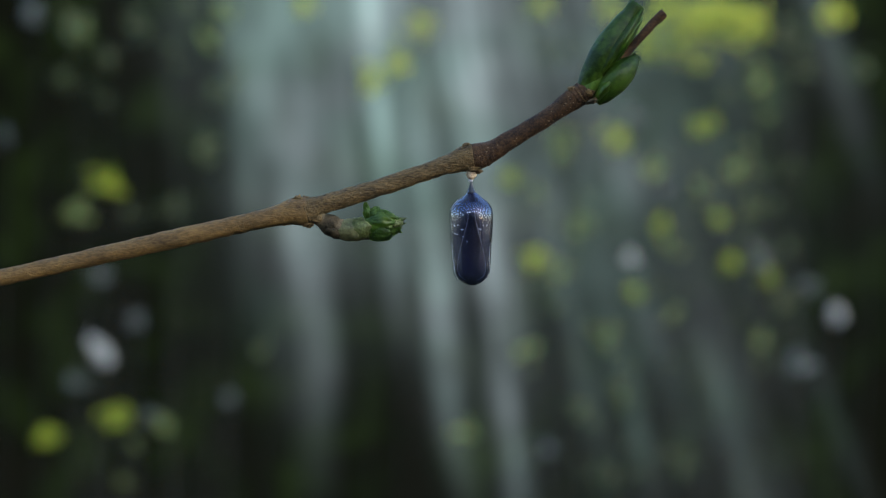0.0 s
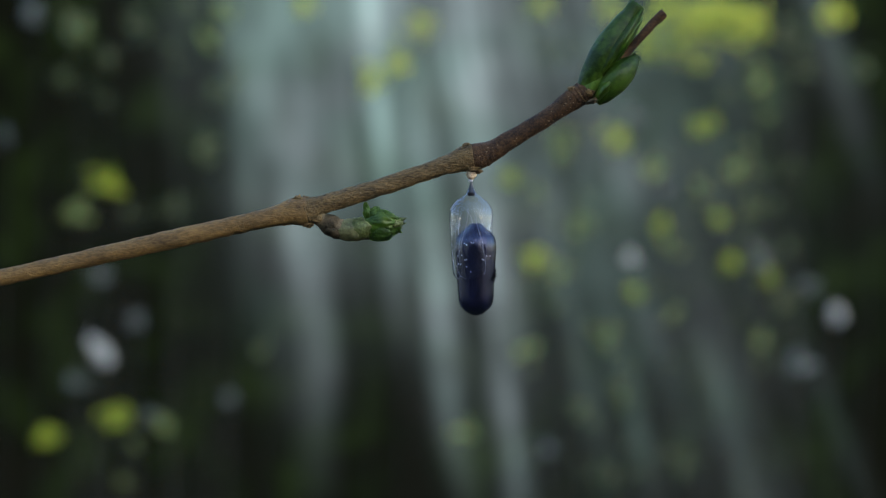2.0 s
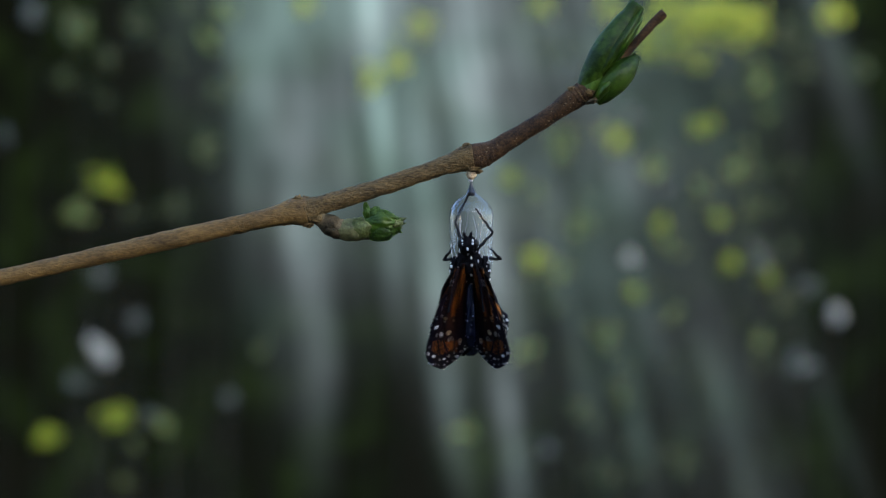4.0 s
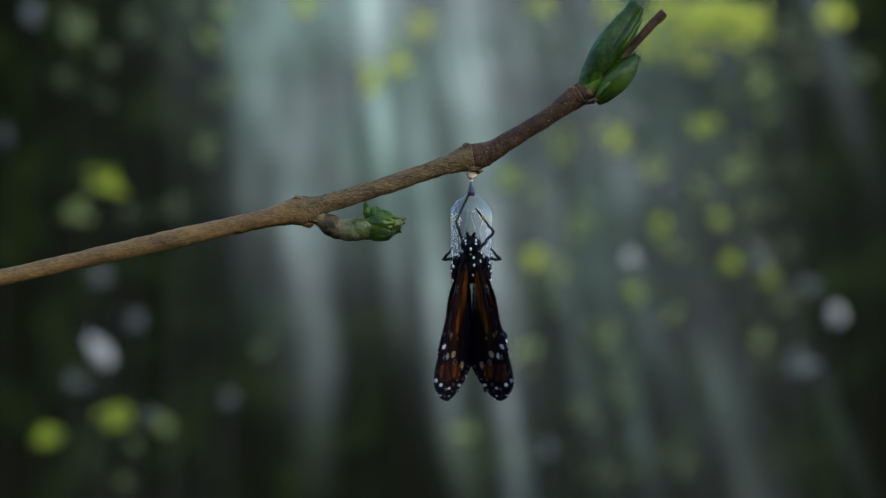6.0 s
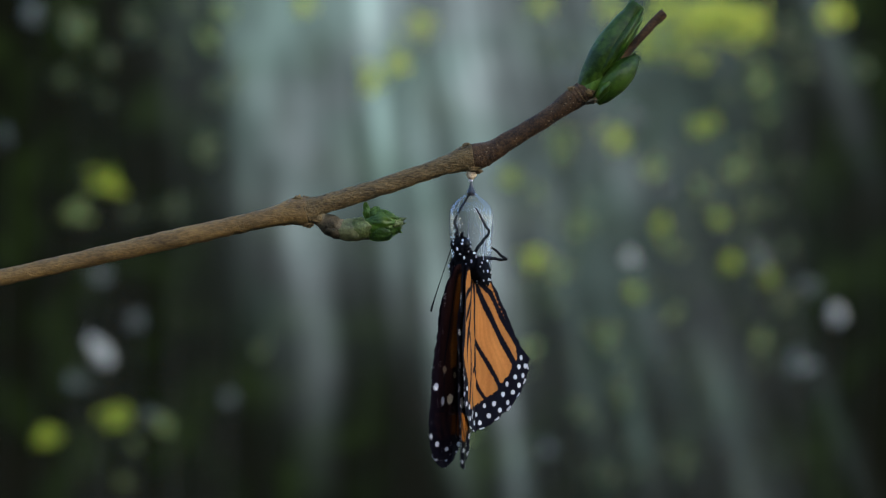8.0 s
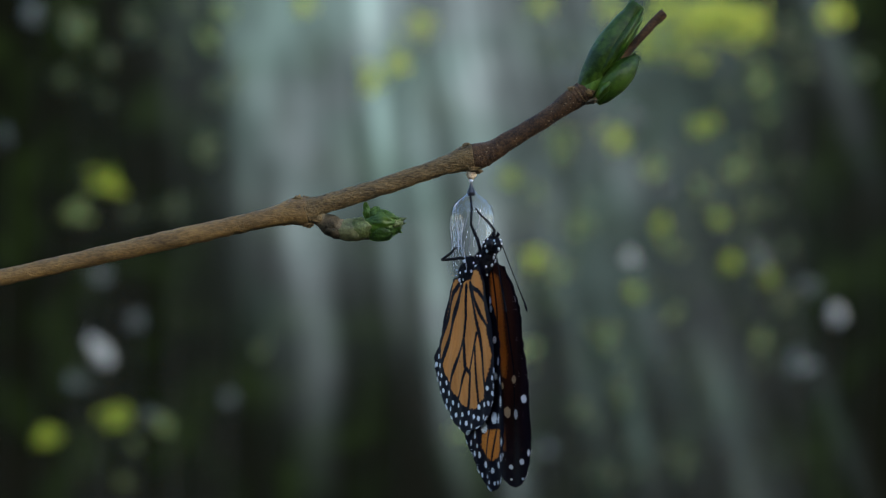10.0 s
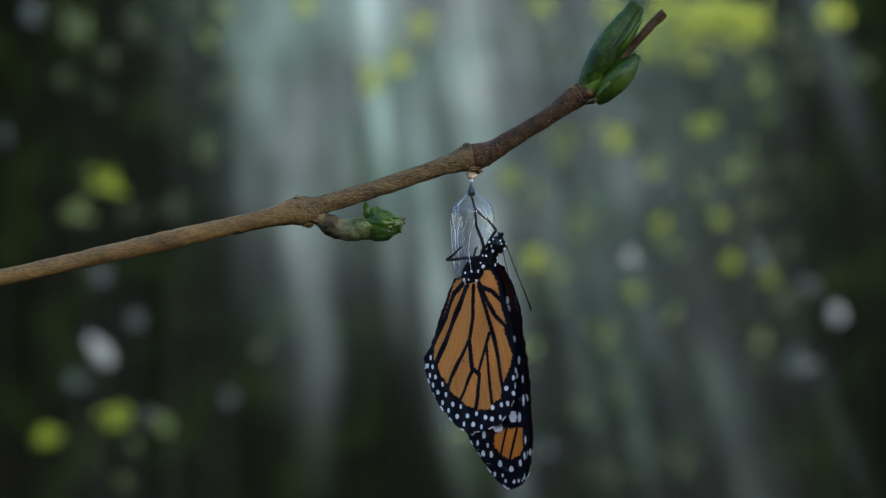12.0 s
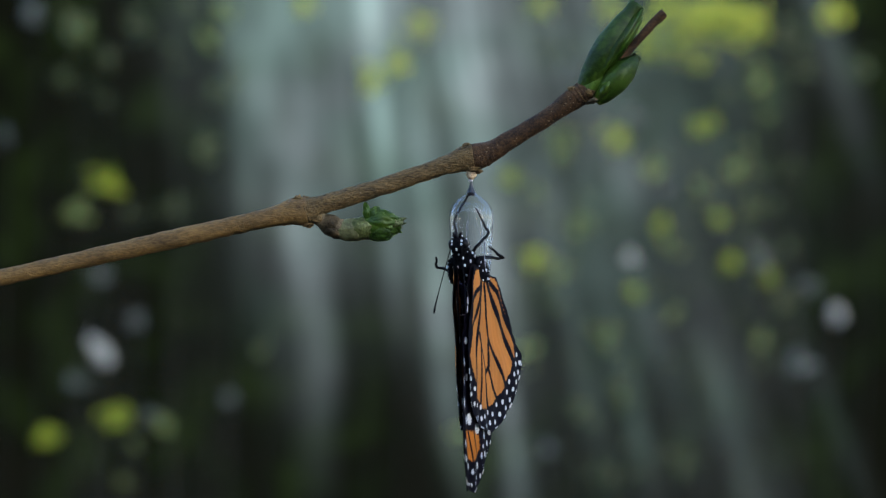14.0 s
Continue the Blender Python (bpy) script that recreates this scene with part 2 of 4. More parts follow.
# daylight shafts painted into the backdrop's emission; no lamp casts them
PAINTED_SHAFTS = [
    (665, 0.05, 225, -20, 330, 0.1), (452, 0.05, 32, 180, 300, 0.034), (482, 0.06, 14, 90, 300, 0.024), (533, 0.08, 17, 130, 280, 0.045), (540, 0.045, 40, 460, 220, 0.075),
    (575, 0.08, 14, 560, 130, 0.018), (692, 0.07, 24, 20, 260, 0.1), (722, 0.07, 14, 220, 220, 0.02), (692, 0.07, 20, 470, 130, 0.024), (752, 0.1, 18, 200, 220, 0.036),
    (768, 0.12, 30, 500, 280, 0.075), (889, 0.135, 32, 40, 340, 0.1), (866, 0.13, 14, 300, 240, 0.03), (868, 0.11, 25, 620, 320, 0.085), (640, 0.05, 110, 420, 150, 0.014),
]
PAINTED_SHAFTS += [
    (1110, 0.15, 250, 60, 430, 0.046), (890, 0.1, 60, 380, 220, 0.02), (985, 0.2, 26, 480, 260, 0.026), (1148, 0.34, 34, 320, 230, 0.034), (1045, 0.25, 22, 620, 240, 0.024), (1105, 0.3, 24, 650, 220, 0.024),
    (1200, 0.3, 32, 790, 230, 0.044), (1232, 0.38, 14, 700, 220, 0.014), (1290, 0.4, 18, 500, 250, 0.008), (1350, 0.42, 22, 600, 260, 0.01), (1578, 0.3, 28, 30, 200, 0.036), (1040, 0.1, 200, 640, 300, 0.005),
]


def grid_sheet(w, h, y):
    bm = bmesh.new()
    vs = [bm.verts.new((x, y, z)) for x, z in ((-w, -h), (w, -h), (w, h), (-w, h))]
    bm.faces.new(vs)
    return bm


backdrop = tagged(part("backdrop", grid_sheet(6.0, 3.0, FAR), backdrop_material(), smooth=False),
                  "glowing backdrop of a distant misty wood, pale daylight shafts painted in", "backdrop", kind="structure")


def build_ground():
    bm = bmesh.new()
    bmesh.ops.create_grid(bm, x_segments=60, y_segments=60, size=40)
    for v in bm.verts:
        v.co.z = -1.6 + 0.06 * noise.noise(v.co * 0.7)
    return tagged(part("ground", bm, SOIL), "dark shaded forest floor under the twig", "ground", kind="structure")


build_ground()


def build_sky_screen():
    """An added dark leafy wall, unseen behind and beside the camera, that blocks the low sky."""
    bm = bmesh.new()
    rows = []
    for i in range(97):
        a = radians(-152 + 110 * i / 96)
        row = []
        for j in range(19):
            z = -1.65 + 4.2 * j / 18
            q = Vector((math.cos(a) * 4, math.sin(a) * 4, z))
            r = 8.5 + 1.2 * noise.noise(q * 0.5) + 0.6 * noise.noise(q * 1.7)
            top = 0.9 * noise.noise(Vector((a * 4, 0, 3))) * (j / 18) ** 2
            row.append(bm.verts.new((r * math.cos(a), r * math.sin(a), z + top)))
        rows.append(row)
    for a, b in zip(rows, rows[1:]):
        for j in range(18):
            bm.faces.new((a[j], b[j], b[j + 1], a[j + 1]))
    return tagged(part("sky_screen", bm, SKY_SCREEN), "unseen dark leafy wall added to block low sky light", "woodland", kind="structure")


build_sky_screen()


# ---- foliage behind ----
def leaf_faces(bm, centre, size, rnd):
    d = Vector((rnd.uniform(-1, 1), rnd.uniform(-0.5, 0.5), rnd.uniform(-1, 0.3))).normalized()
    nrm = Vector((rnd.uniform(-0.6, 0.6), -1, rnd.uniform(-0.2, 0.9))).normalized()
    side = d.cross(nrm).normalized()
    pts = []
    for t, w in ((0, 0.03), (0.3, 0.3), (0.6, 0.28), (1, 0.02)):
        mid = centre + d * size * (t - 0.5) + nrm * size * 0.12 * math.sin(math.pi * t)
        pts.append((bm.verts.new(mid - side * w * size), bm.verts.new(mid - nrm * size * 0.05), bm.verts.new(mid + side * w * size)))
    for a, b in zip(pts, pts[1:]):
        bm.faces.new((a[0], a[1], b[1], b[0]))
        bm.faces.new((a[1], a[2], b[2], b[1]))


def sapling(px, py, size, mat, depth, count, seed, name="sapling", label="", category="sapling"):
    """A thin-stemmed young plant rooted in the ground, with one spray of leaves; size in plan units at its own distance."""
    rnd = random.Random(seed)
    k = (depth + DIST) / DIST
    c = plan(px, py) * k
    base = new(name)
    base.location = (c.x, depth, -1.62)
    tagged(base, label, category, group="saplings behind the twig")
    top = c.z + 1.62
    r = size * S * k
    bm = bmesh.new()
    for _ in range(count):
        g = Vector((rnd.gauss(0, 0.46), rnd.gauss(0, 0.4), rnd.gauss(0, 0.46)))
        leaf_faces(bm, Vector((0, 0, top)) + g * r, r * rnd.uniform(0.42, 0.7), rnd)
    part("leaves", bm, mat, base, smooth=False)
    bm = bmesh.new()
    w = rnd.uniform(-0.03, 0.03)
    tube(bm, [(0, 0.02, 0), (w, 0.02, top * 0.4), (-w, 0.02, top * 0.75), (0, 0.01, top), (0, 0, top + r * 0.4)], [0.0018, 0.0015, 0.0012, 0.001, 0.0006], 6)
    part("stem", bm, STEM, base)
    return base


BRIGHT = [(193, 320, 29), (205, 740, 26), (85, 772, 21), (1172, 395, 16), (1290, 465, 17), (903, 315, 17), (1270, 388, 17),
          (1122, 520, 16), (1250, 222, 20), (1362, 490, 15)]
MID = [(748, 48, 26), (1215, 45, 40), (1300, 30, 40), (1270, 50, 34), (1150, 90, 30), (545, 8, 22), (705, 118, 26), (655, 145, 26), (1095, 255, 28),
       (1240, 110, 22), (945, 460, 24), (1080, 20, 26), (960, 10, 22), (1475, 30, 28), (1185, 15, 34), (1245, 20, 34), (1335, 50, 26), (1205, 85, 26), (1140, 50, 28)]
DIM = [(130, 50, 30), (240, 45, 28), (1030, 730, 26), (465, 615, 18), (1210, 820, 26), 
       (365, 265, 26), (1080, 840, 24), (1530, 125, 22), (1400, 60, 26)]
SOFT = [(135, 375, 24), (292, 752, 20), (235, 785, 15), (220, 850, 16), (400, 15, 26), (370, 75, 20), (1345, 152, 20), (1338, 118, 16), (145, 55, 20), (1000, 245, 26), (935, 620, 24), (1070, 590, 22), (820, 770, 22), (1160, 295, 24), (1300, 300, 26), (1030, 400, 24), (990, 480, 22), (1240, 330, 20), (1100, 700, 22)]
PALE = [(165, 606, 12), (177, 621, 14), (190, 637, 12), (1115, 455, 12), (1482, 555, 15)]
GREY = [(1415, 640, 24), (1345, 455, 20), (1430, 505, 18), (970, 795, 18), (1330, 430, 14), (180, 485, 20), (240, 568, 18), (135, 680, 18), (410, 705, 14), (1120, 205, 20), (1000, 125, 18), (265, 735, 16), (1175, 335, 16), (60, 20, 24), (8, 240, 14)]
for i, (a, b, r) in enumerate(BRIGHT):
    sapling(a, b, r, LEAF_SUN_TONE, 2.2 + 0.05 * (i % 5), 26, i, label="sapling with bright yellow-green leaves toned as sunlit, far behind")
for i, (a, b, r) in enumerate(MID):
    sapling(a, b, r, LEAF_MID, 2.9 + 0.05 * (i % 5), 22, 30 + i, label="sapling with leaves toned pale as if sunlit in mist, far behind")
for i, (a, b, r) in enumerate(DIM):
    sapling(a, b, r, LEAF_DIM, 2.6 + 0.05 * (i % 5), 22, 50 + i, label="sapling with green leaves toned as shaded, far behind")
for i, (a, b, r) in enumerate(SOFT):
    sapling(a, b, r, LEAF_SOFT, 3.0 + 0.05 * (i % 5), 18, 150 + i, label="sapling with soft olive leaves, far behind")
rnd = random.Random(77)
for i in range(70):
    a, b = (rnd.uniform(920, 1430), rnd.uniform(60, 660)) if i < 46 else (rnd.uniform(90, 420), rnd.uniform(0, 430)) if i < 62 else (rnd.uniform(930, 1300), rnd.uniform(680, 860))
    sapling(a, b, rnd.uniform(9, 20), rnd.choice((LEAF_SOFT, LEAF_DIM, LEAF_DIM)) if i < 46 else LEAF_DIM, rnd.uniform(2.8, 3.4), 16, 200 + i, label="small sapling with soft green leaves, many toned as shaded, far behind")
for i, (a, b, r) in enumerate(PALE):
    sapling(a, b, r, LEAF_PALE, 2.4 + 0.05 * (i % 5), 30, 90 + i, "blossoming_shrub", "shrub with one cluster of white blossom, far behind", "shrub")
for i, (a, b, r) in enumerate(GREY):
    sapling(a, b, r, LEAF_GREY, 2.7 + 0.05 * (i % 5), 22, 120 + i, label="sapling with grey-green leaves, far behind")


# ---- the twig ----
def build_twig():
    base = new("twig")
    base.location = plan(0, 493)
    tagged(base, "bare brown woody twig with swollen leaf nodes, slanting upward", "twig")
    pts = [(-60, 505, 15), (0, 492, 14.8), (100, 470, 15), (200, 447.5, 16), (300, 425, 16.8), (400, 402.5, 16.2), (460, 389, 16.6), (500, 380, 19.5), (523, 374, 24),
           (546, 374, 24.5), (570, 363, 17.5), (620, 348, 16), (700, 323, 15.5), (770, 299, 15.5), (804, 288, 18.5), (828, 280, 23), (850, 276, 22.5), (870, 268, 19),
           (895, 253, 16.6), (950, 220, 15.5), (985, 197, 16), (1010, 179, 19), (1028, 167, 20), (1042, 160, 17)]
    c = smooth_path(pts, 12)
    # fine grooves round the nodes
    for row in c:
        for x0, x1 in ((546, 572), (846, 878), (1012, 1040)):
            if x0 < row[0] < x1:
                row[2] *= 1 + 0.035 * math.sin((row[0] - x0) * 1.15) * math.sin(math.pi * (row[0] - x0) / (x1 - x0))
    joints = []
    on = lambda x: next(ob for hi, ob in joints if x < hi)
    for lo, hi, mat, label in ((-100, 543, BARK_OCHRE, "smooth ochre-brown bark"), (543, 836, BARK, "mottled grey-brown bark"), (836, 1100, BARK_RED, "dark reddish-brown bark")):
        sel = [i for i in range(len(c)) if lo <= c[i][0] < hi]
        sel = sel + [sel[-1] + 1] if sel[-1] + 1 < len(c) else sel
        bm = bmesh.new()
        tube(bm, [plan(c[i][0], c[i][1]) - base.location for i in sel], [c[i][2] * S for i in sel], 36, 0.09)
        joints.append((hi, part("internode", bm, mat, base, label)))
    # the dead tip beyond the last node
    bm = bmesh.new()
    d = smooth_path([(1040, 168, 11), (1075, 130, 10), (1112, 90, 7.8), (1150, 48, 7.6), (1172, 26, 8.6), (1176, 22, 7.4)], 9)
    tube(bm, [plan(x, y, 5) - base.location for x, y, r in d], [r * S for x, y, r in d], 20, 0.14, 3.0)
    part("tip", bm, BARK_RED, base, "dry reddish-brown broken twig tip")
    # knobs and bud scars at the nodes
    for x, y, z, r in ((528, 352, -4, 7), (540, 352, 5, 6), (826, 259, -3, 7), (838, 298, -8, 8), (846, 303, 4, 6), (1012, 160, -8, 7), (1040, 166, -14, 8), (562, 388, -10, 9), (545, 396, -6, 8)):
        bm = bmesh.new()
        blob(bm, (x - 0, z, -(y - 493)), (r * 1.25, r, r * 0.85), 12, 8, None, 0.6)
        part("bud_scar", bm, BARK, on(x))
    # raised scars round the nodes
    for x, y, r, tilt in ((543, 374, 24.5, -68), (553, 372, 22.6, -66), (836, 278, 22.6, -66), (1026, 169, 20.6, -50)):
        bm = bmesh.new()
        dr = Vector((math.cos(radians(tilt + 90)), 0, math.sin(radians(tilt + 90))))
        across = Vector((-dr.z, 0, dr.x))
        cs, rs = [], []
        for i in range(41):
            th = 2 * math.pi * i / 40
            wob = 4 * noise.noise(Vector((math.cos(th) * 1.5, math.sin(th) * 1.5, x * 0.1)))
            cs.append(plan(x, y) - base.location + (across * math.cos(th) * (r - 0.4) + Vector((0, math.sin(th) * (r - 0.4), 0)) + dr * wob) * S)
            rs.append(S * max(0.3, 1.1 + 1.6 * noise.noise(Vector((math.cos(th) * 3, math.sin(th) * 3, x)))))
        tube(bm, cs, rs, 7, 0.3)
        part("ring_scar", bm, BARK, on(x))
    # pale breathing pores on the young wood
    rnd = random.Random(12)
    for _ in range(120):
        i = rnd.randrange(int(len(c) * 0.45), len(c) - 12)
        x, y, r = c[i]
        th = rnd.uniform(-0.5, 1.3)
        dx, dy = c[i + 1][0] - x, c[i + 1][1] - y
        ln = math.hypot(dx, dy)
        q = plan(x, y) - base.location + Vector((-dy / ln * math.sin(th), -math.cos(th), -dx / ln * math.sin(th))) * r * 0.975 * S
        bm = bmesh.new()
        k = rnd.uniform(0.4, 1.2)
        blob(bm, q / S, (k * 1.6, k * 0.8, k), 6, 4)
        part("lenticel", bm, CORK, on(x))
    return base


build_twig()


def scale_leaf(bm, start, end, width, bulge, curl=0.0, facing=-1.0, edge=0.0, seed=0.0, blunt=0.0, wrap=1.35, nu=34, nv=22):
    """A folded bud scale from start to end (plan points), wrapped round its axis, bulging towards or away from the camera."""
    a, b = Vector((start[0], 0, -start[1])), Vector((end[0], 0, -end[1]))
    d = b - a
    ln = d.length
    d.normalize()
    side = Vector((d.z, 0, -d.x))
    rows = []
    for i in range(nu + 1):
        t = i / nu
        w = width * max(math.sin(math.pi * min(1, t * 0.93 + 0.05)) ** 0.65, blunt if t > 0.5 else 0)
        row = []
        for j in range(nv + 1):
            s = -1 + 2 * j / nv
            ang = s * wrap
            rag = edge * (noise.noise(Vector((t * 4, s * 3, seed))) + 0.4 * noise.noise(Vector((t * 9, s * 11, seed))))
            p = a + d * (ln * t + rag * (1 if t > 0.6 else 0.2)) + side * (w * math.sin(ang) + curl * t * t) + Vector((0, facing * bulge * w / width * math.cos(ang), 0))
            p += side * (1.6 * noise.noise(Vector((t * 5, s * 4, seed + 5))))
            fold = 1.5 * noise.noise(Vector((t * 3.2, s * 3.4, seed + 9))) + 0.5 * abs(math.sin(s * 4.2 + t * 2 + seed))
            p += Vector((0, fold * math.sin(math.pi * min(1, t + 0.1)), 0))
            row.append(bm.verts.new(Vector(((p.x - 784) * S, p.y * S, (441 + p.z) * S))))
        rows.append(row)
    for i in range(nu):
        for j in range(nv):
            bm.faces.new((rows[i][j], rows[i + 1][j], rows[i + 1][j + 1], rows[i][j + 1]))
    geom = bmesh.ops.solidify(bm, geom=bm.faces[:], thickness=1.2 * S)
    return geom


def scale_part(base, name, mat, label, *args, **kw):
    bm = bmesh.new()
    scale_leaf(bm, *args, **kw)
    bmesh.ops.translate(bm, verts=bm.verts, vec=-base.location)
    return part(name, bm, mat, base, label)


def build_low_bud():
    base = new("leaf_bud")
    base.location = plan(566, 388)
    tagged(base, "small opening green leaf bud with pale scales on the twig", "bud")
    bm = bmesh.new()
    c = smooth_path([(556, 380, 13), (572, 392, 14), (590, 403, 17), (620, 407, 18), (650, 405, 19), (680, 400, 15), (700, 398, 6)], 6)
    tube(bm, [plan(x, y) - base.location for x, y, r in c], [r * S for x, y, r in c], 18, 0.12, 2.0)
    part("core", bm, BUD_BROWN, base)
    scale_part(base, "base_scale", BUD_BROWN, "brown papery scale", (562, 388), (612, 410), 19, 20, seed=1, edge=3)
    scale_part(base, "base_scale", BUD_BROWN, "brown papery scale", (572, 402), (608, 420), 11, 23, seed=2, edge=3)
    scale_part(base, "pale_scale", BUD_PALE, "pale green bud scale", (584, 406), (662, 409), 21, 22, seed=3, edge=5)
    scale_part(base, "pale_scale", BUD_OLIVE, "olive green bud scale", (606, 404), (676, 404), 20, 23.5, seed=9, edge=6)
    scale_part(base, "green_scale", BUD_LIGHT, "", (636, 400), (709, 398), 30, 22, seed=4, edge=10, blunt=0.5)
    scale_part(base, "green_scale", BUD_GREEN, "", (650, 411), (704, 408), 24, 23, seed=6, edge=5, blunt=0.4, wrap=0.75)
    scale_part(base, "green_scale", BUD_LIGHT, "", (646, 394), (707, 393), 27, 24.5, seed=5, edge=6, blunt=0.45, wrap=0.75)
    scale_part(base, "leaf_tip", BUD_LIGHT, "", (653, 396), (647, 358), 10, 18, seed=7, edge=4, wrap=0.8)
    scale_part(base, "leaf_tip", BUD_LIGHT, "", (654, 392), (672, 368), 18, 19, seed=8, edge=5, wrap=0.8)
    scale_part(base, "leaf_tip", BUD_OLIVE, "dull olive leaf tip", (684, 400), (717, 392), 11, 15, seed=10, edge=9, blunt=0.4)


build_low_bud()


def build_top_bud():
    base = new("leaf_bud")
    base.location = plan(1045, 160)
    tagged(base, "plump glossy green leaf bud at the twig's end", "bud")
    scale_part(base, "outer_leaf", BUD_GREEN, "", (1026, 166), (1126, 7), 27, 30, seed=11, edge=7, curl=0, blunt=0.5)
    scale_part(base, "back_leaf", BUD_GREEN, "", (1034, 158), (1126, 8), 27, 24, seed=13, edge=6, facing=1.0, blunt=0.5)
    scale_part(base, "folded_edge", BUD_LIGHT, "", (1070, 126), (1138, 14), 10, 33, seed=12, edge=4)
    scale_part(base, "folded_edge", BUD_GREEN, "", (1052, 146), (1130, 22), 12, 35, seed=17, edge=4)
    scale_part(base, "folded_edge", BUD_LIGHT, "", (1080, 118), (1136, 30), 8, 30, seed=18, edge=4)
    scale_part(base, "side_leaf", BUD_GREEN, "", (1056, 181), (1124, 96), 25, 32, seed=14, edge=3, curl=5, blunt=0.35)
    scale_part(base, "side_leaf", BUD_LIGHT, "", (1052, 181), (1086, 136), 11, 36, seed=15, edge=2)
    scale_part(base, "side_leaf", BUD_GREEN, "", (1056, 182), (1122, 98), 24, 20, seed=16, edge=3, facing=1.0, curl=4, blunt=0.35)
    scale_part(base, "base_scale", CORK, "pale papery scale at the bud's foot", (1034, 184), (1064, 174), 5, 24, seed=19, edge=2)
    bm = bmesh.new()
    c = smooth_path([(1032, 166, 17), (1048, 146, 18), (1078, 100, 19), (1102, 56, 15), (1125, 20, 5)], 6)
    tube(bm, [plan(x, y) - base.location for x, y, r in c], [r * S for x, y, r in c], 16)
    part("core", bm, BUD_GREEN, base)


build_top_bud()


# ---- silk pad and chrysalis skin ----
def build_silk():
    base = tagged(new("silk_pad"), "small tan tuft of silk stuck under the twig", "silk")
    base.location = plan(834, 300)
    bm = bmesh.new()
    blob(bm, (0, 0, -10), (9, 9, 8), lump=0.4)
    part("tuft", bm, SILK, base)
    for x, k in ((-11, 7), (-4, -5), (3, -12), (5, 2), (-7, 0)):
        bm = bmesh.new()
        tube(bm, [Vector((x * 1.3, -3 + k * 0.5, 4 + abs(k) * 0.4)) * S, Vector((x * 0.7, -5, -4)) * S, Vector((x * 0.2, -3, -12)) * S], [1.1 * S, 1.5 * S, 1.6 * S], 6)
        part("thread", bm, SILK, base)


build_silk()

AXIS = plan(834, 0).x
PROFILE = [(330, 2.5), (338, 5), (345, 11.5), (351, 19), (358, 28), (366, 34.5), (375, 37.2), (385, 38), (400, 37.4), (420, 36), (450, 33.3), (470, 32), (484, 30), (493, 24.5), (501, 15.5), (506, 4)]


CURVE = smooth_path(PROFILE, 6)


def groove(th, y):
    """Ridges of the wing cases, towards the lower end."""
    fold = abs(math.sin(8 * th + 1.5 * math.sin(3 * th) + (y - 420) * 0.02))
    return (1.6 * fold - 0.8 + 0.5 * math.sin(29 * th + y * 0.05)) * min(1.0, max(0.0, (y - 395) / 60)) * min(1.0, max(0.0, (503 - y) / 12))


def profile_radius(y):
    return float(np.interp(y, CURVE[:, 0], CURVE[:, 1]))


flaps = []


tongues = []


def tongue_case(base):
    """The long front panel over the folded legs, narrow above and broad below, with raised rims."""
    def at(y, side, lift=0.0):
        half = float(np.interp(y, [372, 400, 430, 460, 480, 490, 495], [4, 9, 17, 24, 25, 20, 10]))
        r = profile_radius(y) + 2.2 + lift
        th = math.asin(min(0.9, half / r)) * side
        return Vector((2 + r * math.cos(th), r * math.sin(th), 322 - y)) * S
    bm = bmesh.new()
    rows = [[bm.verts.new(at(372 + 123 * i / 40, -1 + j / 6, 0.35 * math.sin(j * 2.6 + i * 0.1))) for j in range(13)] for i in range(41)]
    for a, b in zip(rows, rows[1:]):
        for j in range(12):
            bm.faces.new((b[j], b[j + 1], a[j + 1], a[j]))
    panel = part("front_panel", bm, SHELL, base, "clear narrow front panel of skin", closed=False)
    for side in (-1, 1):
        bm = bmesh.new()
        ys = [374 + (121 if abs(side) == 1 else 60) * i / 24 for i in range(25)]
        tube(bm, [at(y, side) for y in ys], [S * (0.15 + 0.25 * math.sin(math.pi * i / 24)) for i in range(25)], 6)
        part("rim", bm, RIM, panel, "whitish raised rim")
    tongues.append(panel)


